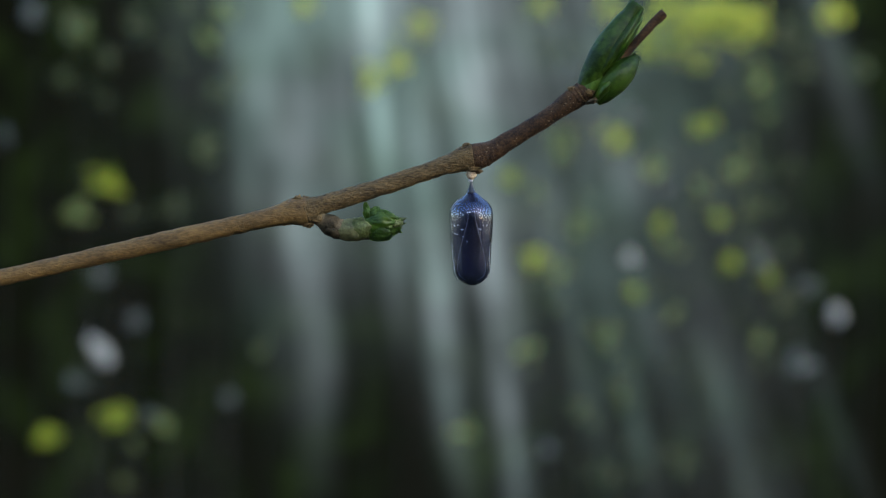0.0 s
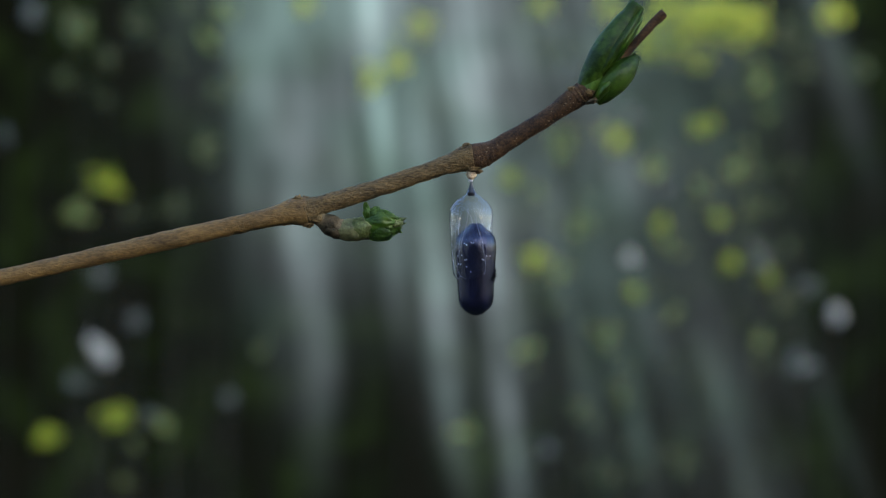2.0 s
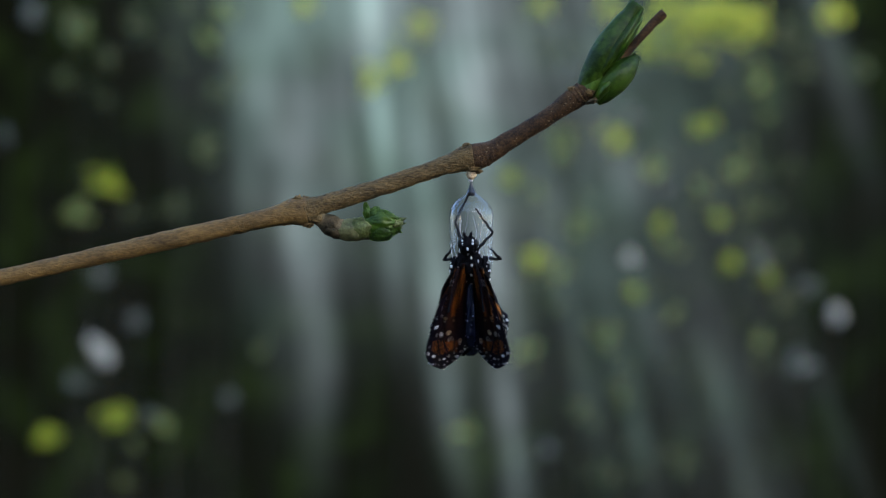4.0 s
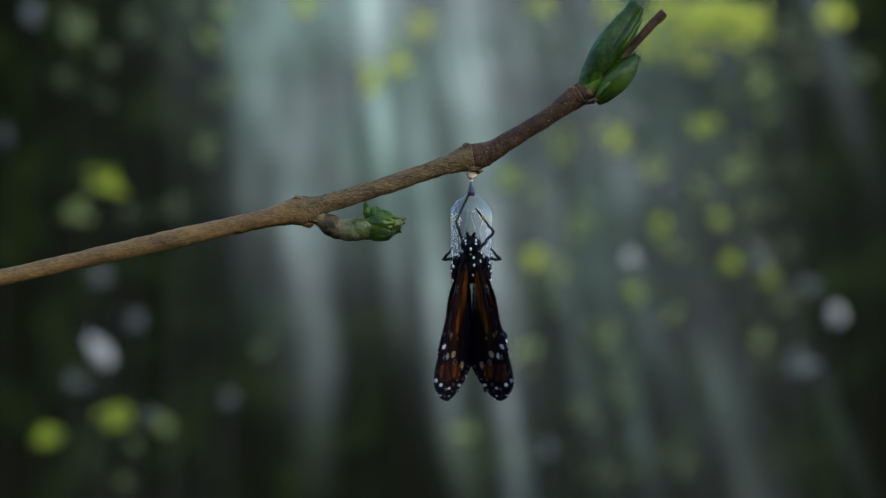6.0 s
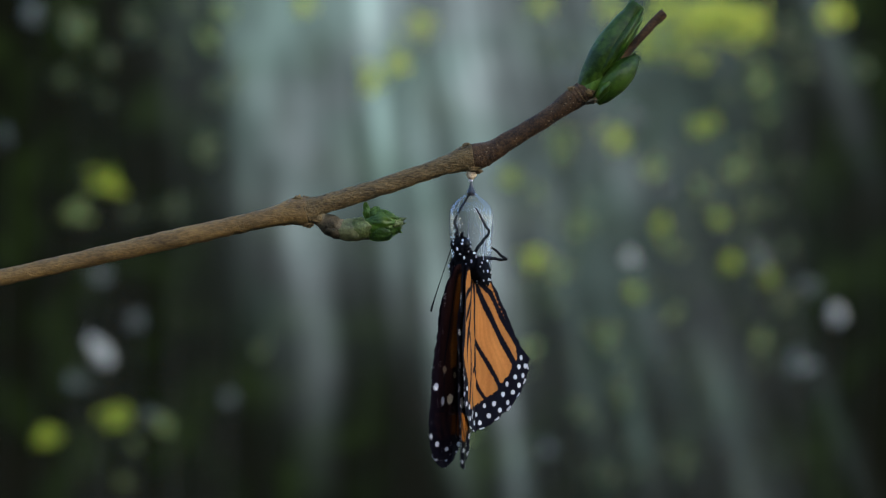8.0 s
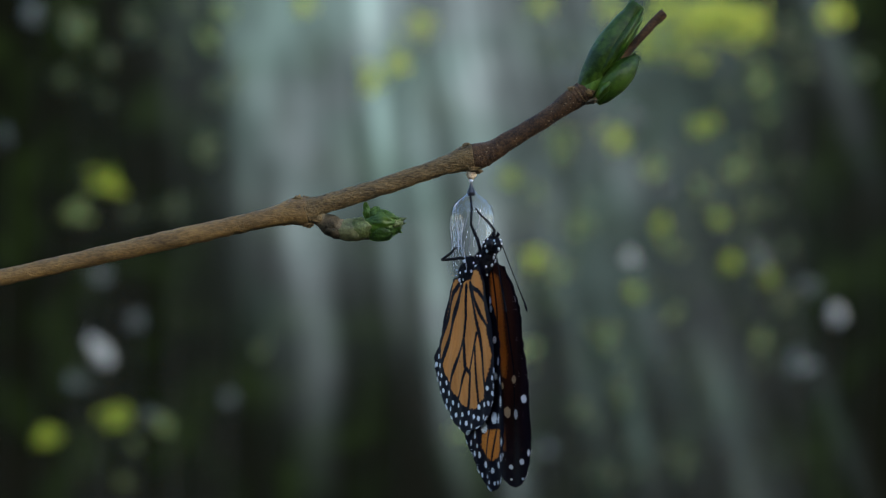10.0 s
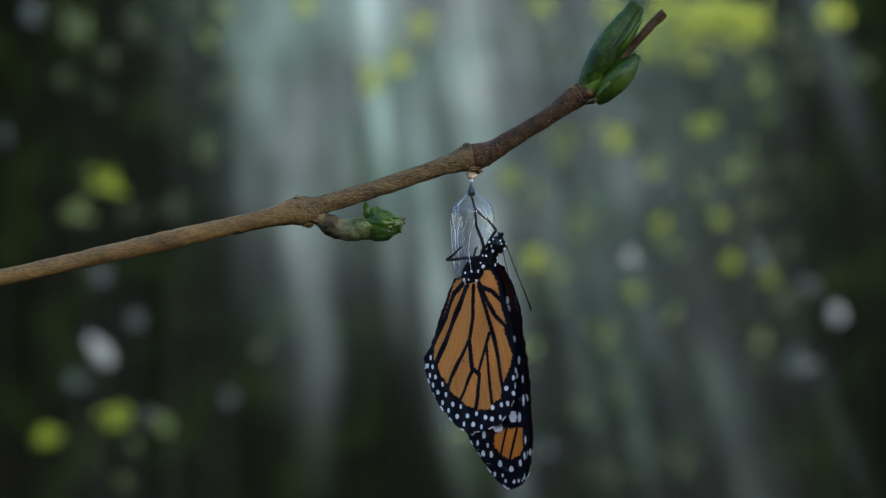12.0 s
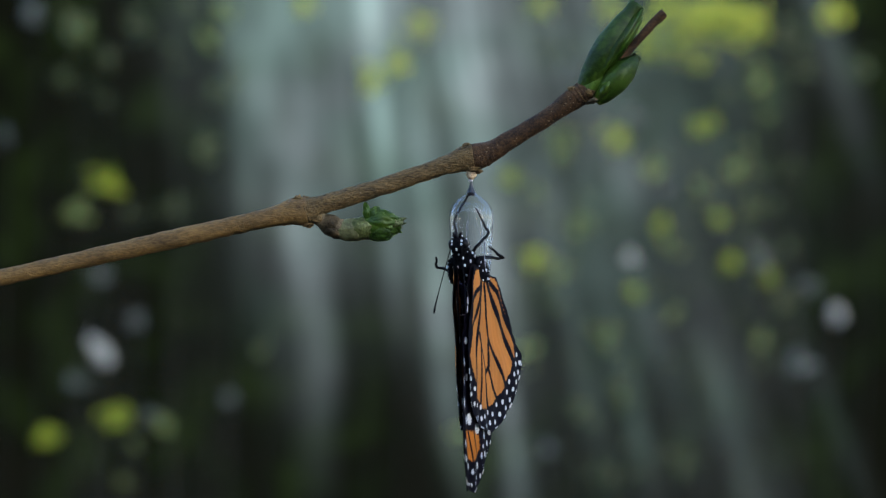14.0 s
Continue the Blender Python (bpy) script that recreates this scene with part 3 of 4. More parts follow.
def build_chrysalis():
    """The clear skin, hung from its stalk; its lower front is split open."""
    base = tagged(new("chrysalis"), "clear glossy butterfly chrysalis skin hanging from silk", "chrysalis")
    base.location = plan(834, 322)
    bm = bmesh.new()
    ys = [336 + (500 - 336) * (i / 60) for i in range(61)]
    sides = 120
    rings = []
    door = ([], [])
    for y in ys:
        ring = []
        for k in range(sides):
            th = 2 * math.pi * k / sides
            dent = noise.noise(Vector((math.cos(th) * 1.6, math.sin(th) * 1.6, y * 0.02))) * 1.4 * min(1, max(0, (y - 380) / 60))
            r = profile_radius(y) * (1 + 0.012 * math.cos(3 * th)) + 0.9 + dent + groove(th, y)
            ring.append(bm.verts.new(Vector((2 + r * math.cos(th), r * math.sin(th), 322 - y)) * S))
        rings.append(ring)
    for i in range(len(ys) - 1):
        for k in range(sides):
            th = (360.0 * (k + 0.5) / sides + 180) % 360 - 180
            # split flap: the dorsal side is open below a slanting line
            open_from = 415 + 45 * abs(th) / 70 + 5 * math.sin(math.radians(th) * 16) + 2 * math.sin(math.radians(th) * 41)
            if abs(th) < 70 and ys[i] > open_from:
                door[0 if th < 0 else 1].append([tuple(v.co) for v in (rings[i + 1][k], rings[i + 1][(k + 1) % sides], rings[i][(k + 1) % sides], rings[i][k])])
                continue
            bm.faces.new((rings[i + 1][k], rings[i + 1][(k + 1) % sides], rings[i][(k + 1) % sides], rings[i][k]))
    part("skin", bm, SHELL, base, closed=False)
    # pale creases and the torn rim
    for th0, th1, y0, y1 in ((-72, -74, 428, 494), (72, 75, 428, 494), (150, 165, 385, 470), (-150, -138, 390, 480), (178, 170, 380, 450), (110, 122, 372, 440), (-112, -104, 352, 372)):
        b2 = bmesh.new()
        cs = []
        for i in range(15):
            t = i / 14
            th, y = radians(th0 + (th1 - th0) * t + 4 * math.sin(t * 6 + th0)), y0 + (y1 - y0) * t
            r = profile_radius(y) * (1 + 0.012 * math.cos(3 * th)) + 0.9
            cs.append(Vector((2 + r * math.cos(th), r * math.sin(th), 322 - y)) * S)
        tube(b2, cs, [S * (0.15 + 0.5 * math.sin(math.pi * i / 14)) for i in range(15)], 6)
        part("crease", b2, CREASE, base, "whitish crease in the clear skin")
    tongue_case(base)
    for fs in door:
        if fs:
            used = {v: None for f in fs for v in f}
            b2 = bmesh.new()
            for v in used:
                used[v] = b2.verts.new(v)
            for f in fs:
                b2.faces.new([used[v] for v in f])
            flaps.append(part("flap", b2, SHELL, base, "clear torn flap of skin", closed=False))
    bm = bmesh.new()
    c = smooth_path([(318, 2.2), (326, 2.6), (334, 5.0), (341, 8.0), (347, 6.0)], 4)
    tube(bm, [Vector((0, 0, 322 - y)) * S for y, r in c], [r * S for y, r in c], 12, 0.1)
    part("stalk", bm, JET, base, "black stalk")
    bm = bmesh.new()
    blob(bm, (0, -1, 2), (4, 4, 3))
    part("bead", bm, WHITE, base, "whitish bead above the stalk")
    return base


chrysalis = build_chrysalis()

# ---- the butterfly ----
ROOT = Vector((834, 495))
butterfly = tagged(new("butterfly"), "orange and black butterfly with white-spotted margins, hanging from its chrysalis", "butterfly")


lappets = {}


def build_body():
    bm = bmesh.new()
    tilt = Euler((0, radians(34), 0)).to_matrix()
    blob(bm, (11, 0, 24), (16.5, 27, 35), 22, 16, tilt, 0.12)
    thorax = part("thorax", bm, FUR, butterfly, "black downy thorax with white dots")
    rnd = random.Random(4)

    def dots(name, centre, radii, rot, places, size, parent):
        for az, el in places:
            v = Vector((math.cos(radians(az)) * math.cos(radians(el)), math.sin(radians(az)) * math.cos(radians(el)), math.sin(radians(el))))
            q = rot @ Vector((v.x * radii[0], v.y * radii[1], v.z * radii[2])) + Vector(centre)
            b2 = bmesh.new()
            k = size * rnd.uniform(0.5, 1.2)
            blob(b2, q, (k * rnd.uniform(0.8, 1.2), k * rnd.uniform(0.75, 1.1), k * rnd.uniform(1.0, 1.6)), 8, 6, lump=0.4)
            part(name, b2, WHITE, parent)

    def down(centre, radii, rot, count, length, parent):
        # short stiff hairs that break the outline
        b2 = bmesh.new()
        hair = random.Random(count)
        for _ in range(count):
            v = Vector((hair.gauss(0, 1), hair.gauss(0, 1), hair.gauss(0, 1))).normalized()
            q = rot @ Vector((v.x * radii[0], v.y * radii[1], v.z * radii[2])) + Vector(centre)
            lie = (rot @ v + Vector((hair.uniform(-0.6, 0.6), hair.uniform(-0.6, 0.6), -0.5))).normalized()
            side = lie.orthogonal().normalized()
            other = lie.cross(side)
            root = q - lie * 1.5
            ring = [b2.verts.new((root + side * (0.75 * math.cos(a)) + other * (0.75 * math.sin(a))) * S) for a in (0, 2.1, 4.2)]
            tip = b2.verts.new((q + lie * length * hair.uniform(0.5, 1.2)) * S)
            for k in range(3):
                b2.faces.new((ring[k], ring[(k + 1) % 3], tip))
        part("down", b2, FUR, parent, "short black hairs")

    spots = [(g * (az + rnd.uniform(-11, 11)), el + rnd.uniform(-9, 9)) for g in (-1, 1) for el in (-66, -42, -16, 12, 38) for az in (18, 56, 84, 112, 150) if rnd.random() < 0.56]
    dots("white_dot", (11, 0, 24), (16.5, 27, 35), tilt, spots, 2.1, thorax)
    down((11, 0, 24), (16.5, 27, 35), tilt, 700, 4.5, thorax)
    bm = bmesh.new()
    blob(bm, (36, 0, 60), (15, 17, 17), 18, 12, tilt, 0.1)
    head = part("head", bm, FUR, butterfly, "black head with white dots")
    dots("white_dot", (36, 0, 60), (15, 17, 17), tilt, [(0, 10), (40, 35), (-40, 35), (180, 20), (130, 0), (-130, 0), (0, -35), (70, -30), (-70, -30), (95, -8), (-95, -8), (120, 30), (-120, 30), (60, 52), (-60, 52)], 2.0, head)
    down((36, 0, 60), (15, 17, 17), tilt, 350, 3.6, head)
    for s in (-1, 1):
        bm = bmesh.new()
        blob(bm, (4, s * 27, 15), (20, 8, 28), 18, 12, tilt, 0.15)
        lappets[s] = lappet = part("shoulder", bm, FUR, butterfly, "black downy shoulder with white dots")
        down((4, s * 27, 15), (20, 8, 28), tilt, 300, 4.0, lappet)
        dots("white_dot", (4, s * 27, 15), (20, 8, 28), tilt, [(s * az, el) for az, el in ((90, 0), (70, 48), (110, -50), (35, -20), (140, 25), (95, -72), (60, 14), (120, -20), (80, -34), (40, 40))], 2.2, lappet)
        bm = bmesh.new()
        blob(bm, (40, s * 13, 63), (8, 6, 9), 14, 10)
        part("eye", bm, EYE, head, "glossy black eye")
        bm = bmesh.new()
        tube(bm, [Vector(p) * S for p in ((42, s * 4, 74), (45, s * 6, 80), (42, s * 7, 84))], [2.5 * S, 3 * S, 1 * S], 8)
        part("palp", bm, FUR, head)
    return head


body_head = build_body()


def build_antenna(s):
    bm = bmesh.new()
    c = smooth_path([(0, 0, 0, 0.8), (11, s * 7, -34, 0.75), (25, s * 15, -75, 0.8), (36, s * 20, -105, 1.3), (40, s * 22, -118, 1.9), (41, s * 22, -123, 0.8)], 4)
    tube(bm, [Vector(p[:3]) * S for p in c], [p[3] * S for p in c], 8)
    return part("antenna", bm, FUR, butterfly, "thin black clubbed antenna")


antennae = {s: build_antenna(s) for s in (-1, 1)}


# pale flecks on the wing cases: across, along
FLECKS = [(-21, -47), (-17, -44), (-9, -48), (-5, -48), (11, -48), (14, -46), (-32, -25), (-26, -26), (19, -25), (25, -25), (-20, -18), (-17, -18), (11, -19), (14, -18), (-31, -11), (-17, -6), (-10, 3), (-27, -10)]


# abdomen plates: four curved walls of the body
def build_plate(q):
    bm = bmesh.new()
    rows = []
    for i in range(31):
        z = -82 + 162 * i / 30
        r = profile_radius(425 + z) * 0.965
        row = []
        for k in range(13):
            th = radians(90 * q + 90 * k / 12)
            rr = r + groove(th, 425 + z)
            row.append(bm.verts.new(Vector((rr * math.cos(th), rr * math.sin(th), z)) * S))
        rows.append(row)
    for i in range(30):
        for k in range(12):
            bm.faces.new((rows[i][k], rows[i][k + 1], rows[i + 1][k + 1], rows[i + 1][k]))
    plate = part("body_plate", bm, PUPA, butterfly, "glossy blue-black curved body plate", closed=False)
    for dx, z in FLECKS:
        r = profile_radius(425 + z) * 0.972
        th = math.atan2(-math.sqrt(r * r - dx * dx), -dx)
        if math.floor(math.degrees(th) % 360 / 90) == q:
            b2 = bmesh.new()
            blob(b2, (r * math.cos(th), r * math.sin(th), z), (0.8, 0.6, 1.2), 6, 5)
            part("fleck", b2, WHITE, plate)
    return plate


plates = [build_plate(q) for q in range(4)]


def build_abdomen_tip():
    bm = bmesh.new()
    blob(bm, (0, 0, 0), (19, 19, 40), 20, 16)
    tip = part("abdomen_tip", bm, PUPA, butterfly, "rounded blue-black abdomen with fine white rings")
    for z in (-26, -12, 4):
        bm = bmesh.new()
        r = 19.3 * math.sqrt(1 - (z / 40.0) ** 2)
        cs = [Vector((r * math.cos(i * math.pi / 16), r * math.sin(i * math.pi / 16), z + 0.8 * math.sin(i * 1.3))) * S for i in range(33)]
        tube(bm, cs, [S * 0.55] * 33, 6)
        part("ring", bm, WHITE, tip)
    return tip


abdomen_tip = build_abdomen_tip()


# legs: upper and lower joint, each a tapering rod from its own origin along +z
def build_rod(name, length, r0, r1):
    bm = bmesh.new()
    c = smooth_path([(0, 0, r0), (length * 0.3, 1.5, r0 * 1.1), (length * 0.55, 0.6, r0), (length * 0.8, -1.2, (r0 + r1) / 2), (length, 0, r1)], 7)
    tube(bm, [Vector((x, 0.5 * math.sin(z * 0.35), z)) * S for z, x, r in c], [r * (1 + 0.22 * noise.noise(Vector((z * 0.31, length, r0)))) * S for z, x, r in c], 8)
    return part(name, bm, LEG, butterfly)


LEGS = {}
for key, la, lb in (("front", 56, 64), ("middle", 48, 54), ("hind_a", 53, 36), ("hind_b", 53, 36)):
    LEGS[key] = (build_rod("upper_leg", la, 2.9, 2.3), build_rod("lower_leg", lb, 2.3, 1.5), la, lb)


def aim(a, b):
    """A pose at a (plan units) with +z towards b."""
    d = (Vector(b) - Vector(a)).normalized()
    return Matrix.Translation(Vector(a) * S) @ Vector((0, 0, 1)).rotation_difference(d).to_matrix().to_4x4()


def bend(hip, foot, la, lb, hint):
    hip, foot, hint = Vector(hip), Vector(foot), Vector(hint)
    d = foot - hip
    ln = min(d.length, (la + lb) * 0.995)
    e = d.normalized()
    x = (la * la - lb * lb + ln * ln) / (2 * ln)
    h = math.sqrt(max(0, la * la - x * x))
    side = (hint - e * hint.dot(e)).normalized()
    knee = hip + e * x + side * h
    return aim(hip, knee), aim(knee, hip + e * ln)


# ---- wings ----
BLACK = np.array((0.0035, 0.003, 0.007))
BROWN = np.array((0.035, 0.011, 0.005))
ORANGE = np.array((0.48, 0.176, 0.044))
DEEP = np.array((0.3, 0.085, 0.012))
PALEC = np.array((0.62, 0.6, 0.61))
TAN = np.array((0.42, 0.30, 0.18))

HIND_EDGE = [(815, 488), (835, 494), (858, 488), (870, 472), (885, 472), (900, 496), (912, 525), (924, 560), (932, 610), (936, 660), (932, 702), (920, 727), (900, 746),
             (870, 760), (840, 765), (812, 760), (788, 744), (768, 730), (750, 711), (735, 690), (725, 662), (722, 640), (733, 620), (745, 600), (765, 558), (785, 518), (800, 494)]
HIND_FIELD = [(802, 497), (815, 491), (835, 498), (858, 494), (868, 478), (880, 476), (894, 496), (901, 518), (904, 540), (912, 560), (916, 571), (910, 581), (919, 602), (928, 624),
              (924, 644), (908, 680), (904, 700), (884, 710), (878, 722), (850, 723), (825, 716), (808, 706), (790, 695), (780, 682), (765, 669), (757, 651), (746, 640), (747, 612)]
HIND_VEINS = [(7, [(822, 500), (800, 520), (775, 565), (745, 613)]), (8, [(831, 505), (803, 558), (776, 605), (753, 647)]), (5, [(845, 505), (844, 560), (836, 602)]),
              (6, [(836, 602), (810, 640), (780, 692)]), (6, [(836, 602), (842, 650), (858, 662)]), (5, [(843, 654), (826, 690), (808, 712)]),
              (6, [(858, 660), (853, 700), (847, 726)]), (5, [(855, 658), (867, 623), (879, 588)]), (6, [(856, 508), (872, 545), (884, 581), (898, 634), (909, 684)]),
              (4, [(873, 606), (879, 660), (884, 714)]), (6, [(856, 500), (874, 530), (892, 558), (917, 577)]), (6, [(856, 505), (884, 514), (908, 534)])]
HIND_SPOTS = [(737, 637), (743, 653), (729, 652), (735, 669), (752, 671), (744, 686), (768, 683), (757, 698), (776, 701), (767, 716), (783, 729), (795, 717), (813, 720), (805, 738),
              (832, 735), (850, 730), (823, 750), (844, 749), (862, 752), (871, 735), (884, 737), (902, 733), (885, 717), (905, 711), (918, 708), (916, 682), (930, 690), (930, 663)]
FORE_EDGE = [(838, 484), (850, 476), (872, 466), (888, 474), (905, 502), (925, 552), (940, 610), (950, 680), (957, 750), (957, 800), (949, 840), (936, 860), (916, 866), (895, 856), (870, 831), (845, 800),
             (826, 770), (822, 730), (826, 650), (832, 560)]
FORE_UNDER = [(914, 530, 4, 9), (916, 545, 4, 7), (924, 600, 5, 7), (936, 636, 3, 9), (930, 663, 5, 7), (945, 668, 2.5, 9), (916, 683, 3, 5), (946, 706, 3, 12), (924, 737, 8, 11), (937, 737, 4, 10),
              (893, 757, 11, 10), (840, 770, 6, 5), (864, 772, 5, 8), (850, 788, 3, 6), (862, 806, 5, 6), (880, 806, 4, 7), (897, 822, 5, 7)]
FORE_UNDER_LOW = [(921, 829, 5, 6), (939, 817, 4, 7), (886, 841, 3, 5), (902, 842, 3, 4), (909, 851, 3, 4), (926, 851, 3, 4), (935, 849, 2.5, 4), (951, 775, 2.5, 9), (949, 803, 3, 8), (873, 790, 3, 5)]
FORE_UPPER = [(948, 600, 3, 8), (952, 655, 3.5, 10), (941, 706, 8, 10), (921, 735, 7.5, 11), (900, 733, 9, 12), (914, 673, 7, 9), (886, 687, 6, 8), (864, 765, 7, 12), (951, 800, 4, 9), (937, 818, 7, 7), (909, 830, 6, 6),
              (873, 824, 7, 7), (850, 800, 5, 6), (940, 848, 4, 3), (910, 852, 4, 3), (880, 838, 4, 3)]
STREAK = [(856, 478), (876, 492), (890, 560), (899, 630), (896, 672), (880, 668), (868, 600), (858, 540)]
PATCH = [(886, 770), (905, 758), (945, 754), (946, 790), (939, 804), (920, 813), (898, 806), (884, 790)]


def inside(poly, x, y):
    res = np.zeros(x.shape, bool)
    n = len(poly)
    for i in range(n):
        (x0, y0), (x1, y1) = poly[i], poly[(i + 1) % n]
        if y0 == y1:
            continue
        res ^= ((y0 > y) != (y1 > y)) & (x < (x1 - x0) * (y - y0) / (y1 - y0) + x0)
    return res


def line_distance(line, x, y):
    best = np.full(x.shape, 1e9)
    for (x0, y0), (x1, y1) in zip(line, line[1:]):
        dx, dy = x1 - x0, y1 - y0
        t = np.clip(((x - x0) * dx + (y - y0) * dy) / (dx * dx + dy * dy), 0, 1)
        best = np.minimum(best, np.hypot(x - x0 - t * dx, y - y0 - t * dy))
    return best


def signed(poly, x, y):
    d = line_distance(list(poly) + [poly[0]], x, y)
    return np.where(inside(poly, x, y), d, -d)


def ease(v):
    return np.clip(v, 0, 1)[..., None]


def wobble(x, y, k=1.0):
    return k * (np.sin(x * 0.9 + 1.7 * np.sin(y * 0.31)) + np.sin(y * 0.8 + 1.3 * np.sin(x * 0.37)))


def put_spots(col, spots, x, y, colour, size=0.9):
    for sx, sy, rx, ry in spots:
        rx, ry = rx * size, ry * size
        d = np.sqrt(((x - sx) / rx) ** 2 + ((y - sy) / ry) ** 2) + 0.05 * wobble(x, y)
        a = ease((1.08 - d) * min(rx, ry) * 0.9)
        col = col * (1 - a) + colour * a
    return col


def fringe(col, edge, x, y, centre, below, count):
    """White hairs in the hollows of the wing's margin."""
    a = np.arctan2(y - centre[1], x - centre[0])
    m = np.clip(2.6 - np.abs(signed(edge, x, y)), 0, 1) * np.clip(3 * np.sin(a * count) - 0.9, 0, 1) * (y > below)
    return col * (1 - 0.8 * m[..., None]) + PALEC * 0.8 * m[..., None]


def hind_colour(x, y, upper):
    col = np.broadcast_to(BLACK, x.shape + (3,)).copy()
    f = signed(HIND_FIELD, x, y) + wobble(x, y, 0.7)
    ray = np.arctan2(x - 838, y - 470)
    tone = ORANGE * (0.92 + 0.07 * np.sin(x * 0.07 + y * 0.045) + 0.06 * np.sin(ray * 90 + 2 * np.sin(y * 0.06)))[..., None]
    # shade between the wings is put into the upper side's colour
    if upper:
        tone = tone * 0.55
    a = ease(f * 0.6)
    col = col * (1 - a) + tone * a
    for w, line in HIND_VEINS:
        d = line_distance(line, x, y) + wobble(x, y, 0.3)
        a = ease((w * 0.68 + 0.8 - d) * 0.8)
        col = col * (1 - a) + BLACK * a
    col = fringe(col, HIND_EDGE, x, y, (835, 620), 640, 27)
    return put_spots(col, [(a, b, 4.5 if (i * 7) % 3 else 3.5, 5.0) for i, (a, b) in enumerate(HIND_SPOTS)], x, y, PALEC)


def fore_colour(x, y, upper):
    if upper:
        # near-black upper side: its colour includes the shade inside the folded wings
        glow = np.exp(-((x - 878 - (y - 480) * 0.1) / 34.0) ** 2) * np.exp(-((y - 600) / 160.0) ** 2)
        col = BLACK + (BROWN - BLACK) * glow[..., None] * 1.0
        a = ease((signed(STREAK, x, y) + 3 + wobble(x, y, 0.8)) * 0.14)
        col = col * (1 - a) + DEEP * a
        a = ease((signed([(868, 762), (894, 762), (896, 802), (872, 806)], x, y) + 3) * 0.12) * 0.6
        col = col * (1 - a) + DEEP * a
        for line in ([(862, 480), (872, 560), (876, 650), (880, 840)], [(880, 480), (902, 580), (914, 660), (925, 850)], [(848, 490), (852, 640), (856, 790)]):
            a = ease((2.6 - line_distance(line, x, y)) * 0.7)
            col = col * (1 - a) + BLACK * a
        col = put_spots(col, FORE_UPPER[:4] + FORE_UPPER[8:], x, y, PALEC, 0.74)
        return put_spots(col, FORE_UPPER[4:8], x, y, TAN, 0.8)
    col = np.broadcast_to(BLACK, x.shape + (3,)).copy()
    a = ease((signed(PATCH, x, y) + wobble(x, y, 0.8)) * 0.5)
    col = col * (1 - a) + ORANGE * np.array((0.95, 0.8, 0.5)) * a
    for line in ([(912, 758), (898, 808)], [(932, 756), (918, 814)]):
        a = ease((3.2 - line_distance(line, x, y)) * 0.8)
        col = col * (1 - a) + BLACK * a
    col = fringe(col, FORE_EDGE, x, y, (890, 740), 775, 19)
    return put_spots(col, FORE_UNDER + FORE_UNDER_LOW, x, y, PALEC)


def build_piece(name, edge, colour, u0, u1, v0, v1, s, parent):
    """One rigid piece of a wing, a thin slab with its own underside and upper side; s: the side it is on."""
    xs = np.arange(u0 - 0.6, u1 + 0.61, 1.0)
    ys = np.linspace(v0 - 0.15, v1 + 0.15, 6)
    x, y = np.meshgrid(xs, ys)
    cx, cy = (u0 + u1) / 2, (v0 + v1) / 2
    h, w = x.shape
    fx, fy = (x[:-1, :-1] + x[1:, 1:]) / 2, (y[:-1, :-1] + y[1:, 1:]) / 2
    keep = signed(edge, fx, fy) + wobble(fx * 0.35, fy * 0.35, 0.8) > 0
    if not keep.any():
        return None
    relief = 1.2 * np.sin(x * 0.16 + 0.4 * np.sin(y * 0.02)) + 0.8 * np.sin(y * 0.05)
    j, i = np.nonzero(keep)
    a = j * w + i
    quad = np.stack([a, a + 1, a + w + 1, a + w], 1)
    co, fc, cols = [], [], []
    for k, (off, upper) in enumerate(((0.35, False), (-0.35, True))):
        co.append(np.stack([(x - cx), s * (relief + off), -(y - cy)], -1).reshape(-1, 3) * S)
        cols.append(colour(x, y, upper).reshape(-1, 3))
        q = quad + k * w * h
        fc.append(q if (k == 0) == (s < 0) else q[:, ::-1])
    fc = np.concatenate(fc)
    used, inv = np.unique(fc, return_inverse=True)
    co, cols = np.concatenate(co)[used], np.concatenate(cols)[used]
    fc = inv.reshape(fc.shape)
    me = bpy.data.meshes.new(name)
    me.from_pydata(co.tolist(), [], fc[:, ::-1].tolist())
    at = me.attributes.new("pattern", 'FLOAT_COLOR', 'POINT')
    at.data.foreach_set("color", np.hstack([cols, np.ones((len(cols), 1))]).astype(np.float32).ravel())
    ob = link_mesh(name, me, WING, parent)
    ob["cu"], ob["cv"] = cx - 834.0, cy
    return ob


# every wing: the piece nearest the body carries nothing; all pieces belong to the butterfly
PIECES = []
for s in (-1, 1):
    for kind, edge, colour, cols, v0, rows, step in (("fore", FORE_EDGE, fore_colour, ((820, 960),), 465, 88, 404 / 88),
                                                     ("hind_front", HIND_EDGE, hind_colour, ((834, 938),), 471, 64, 295.2 / 64),
                                                     ("hind_rear", HIND_EDGE, hind_colour, ((720, 834),), 471, 64, 295.2 / 64)):
        for c, (u0, u1) in enumerate(cols):
            for r in range(rows):
                ob = build_piece("forewing_piece" if kind == "fore" else "hindwing_piece", edge, colour, u0, u1, v0 + r * step, v0 + (r + 1) * step, s, butterfly)
                if ob:
                    PIECES.append((ob, kind, s, c, r))

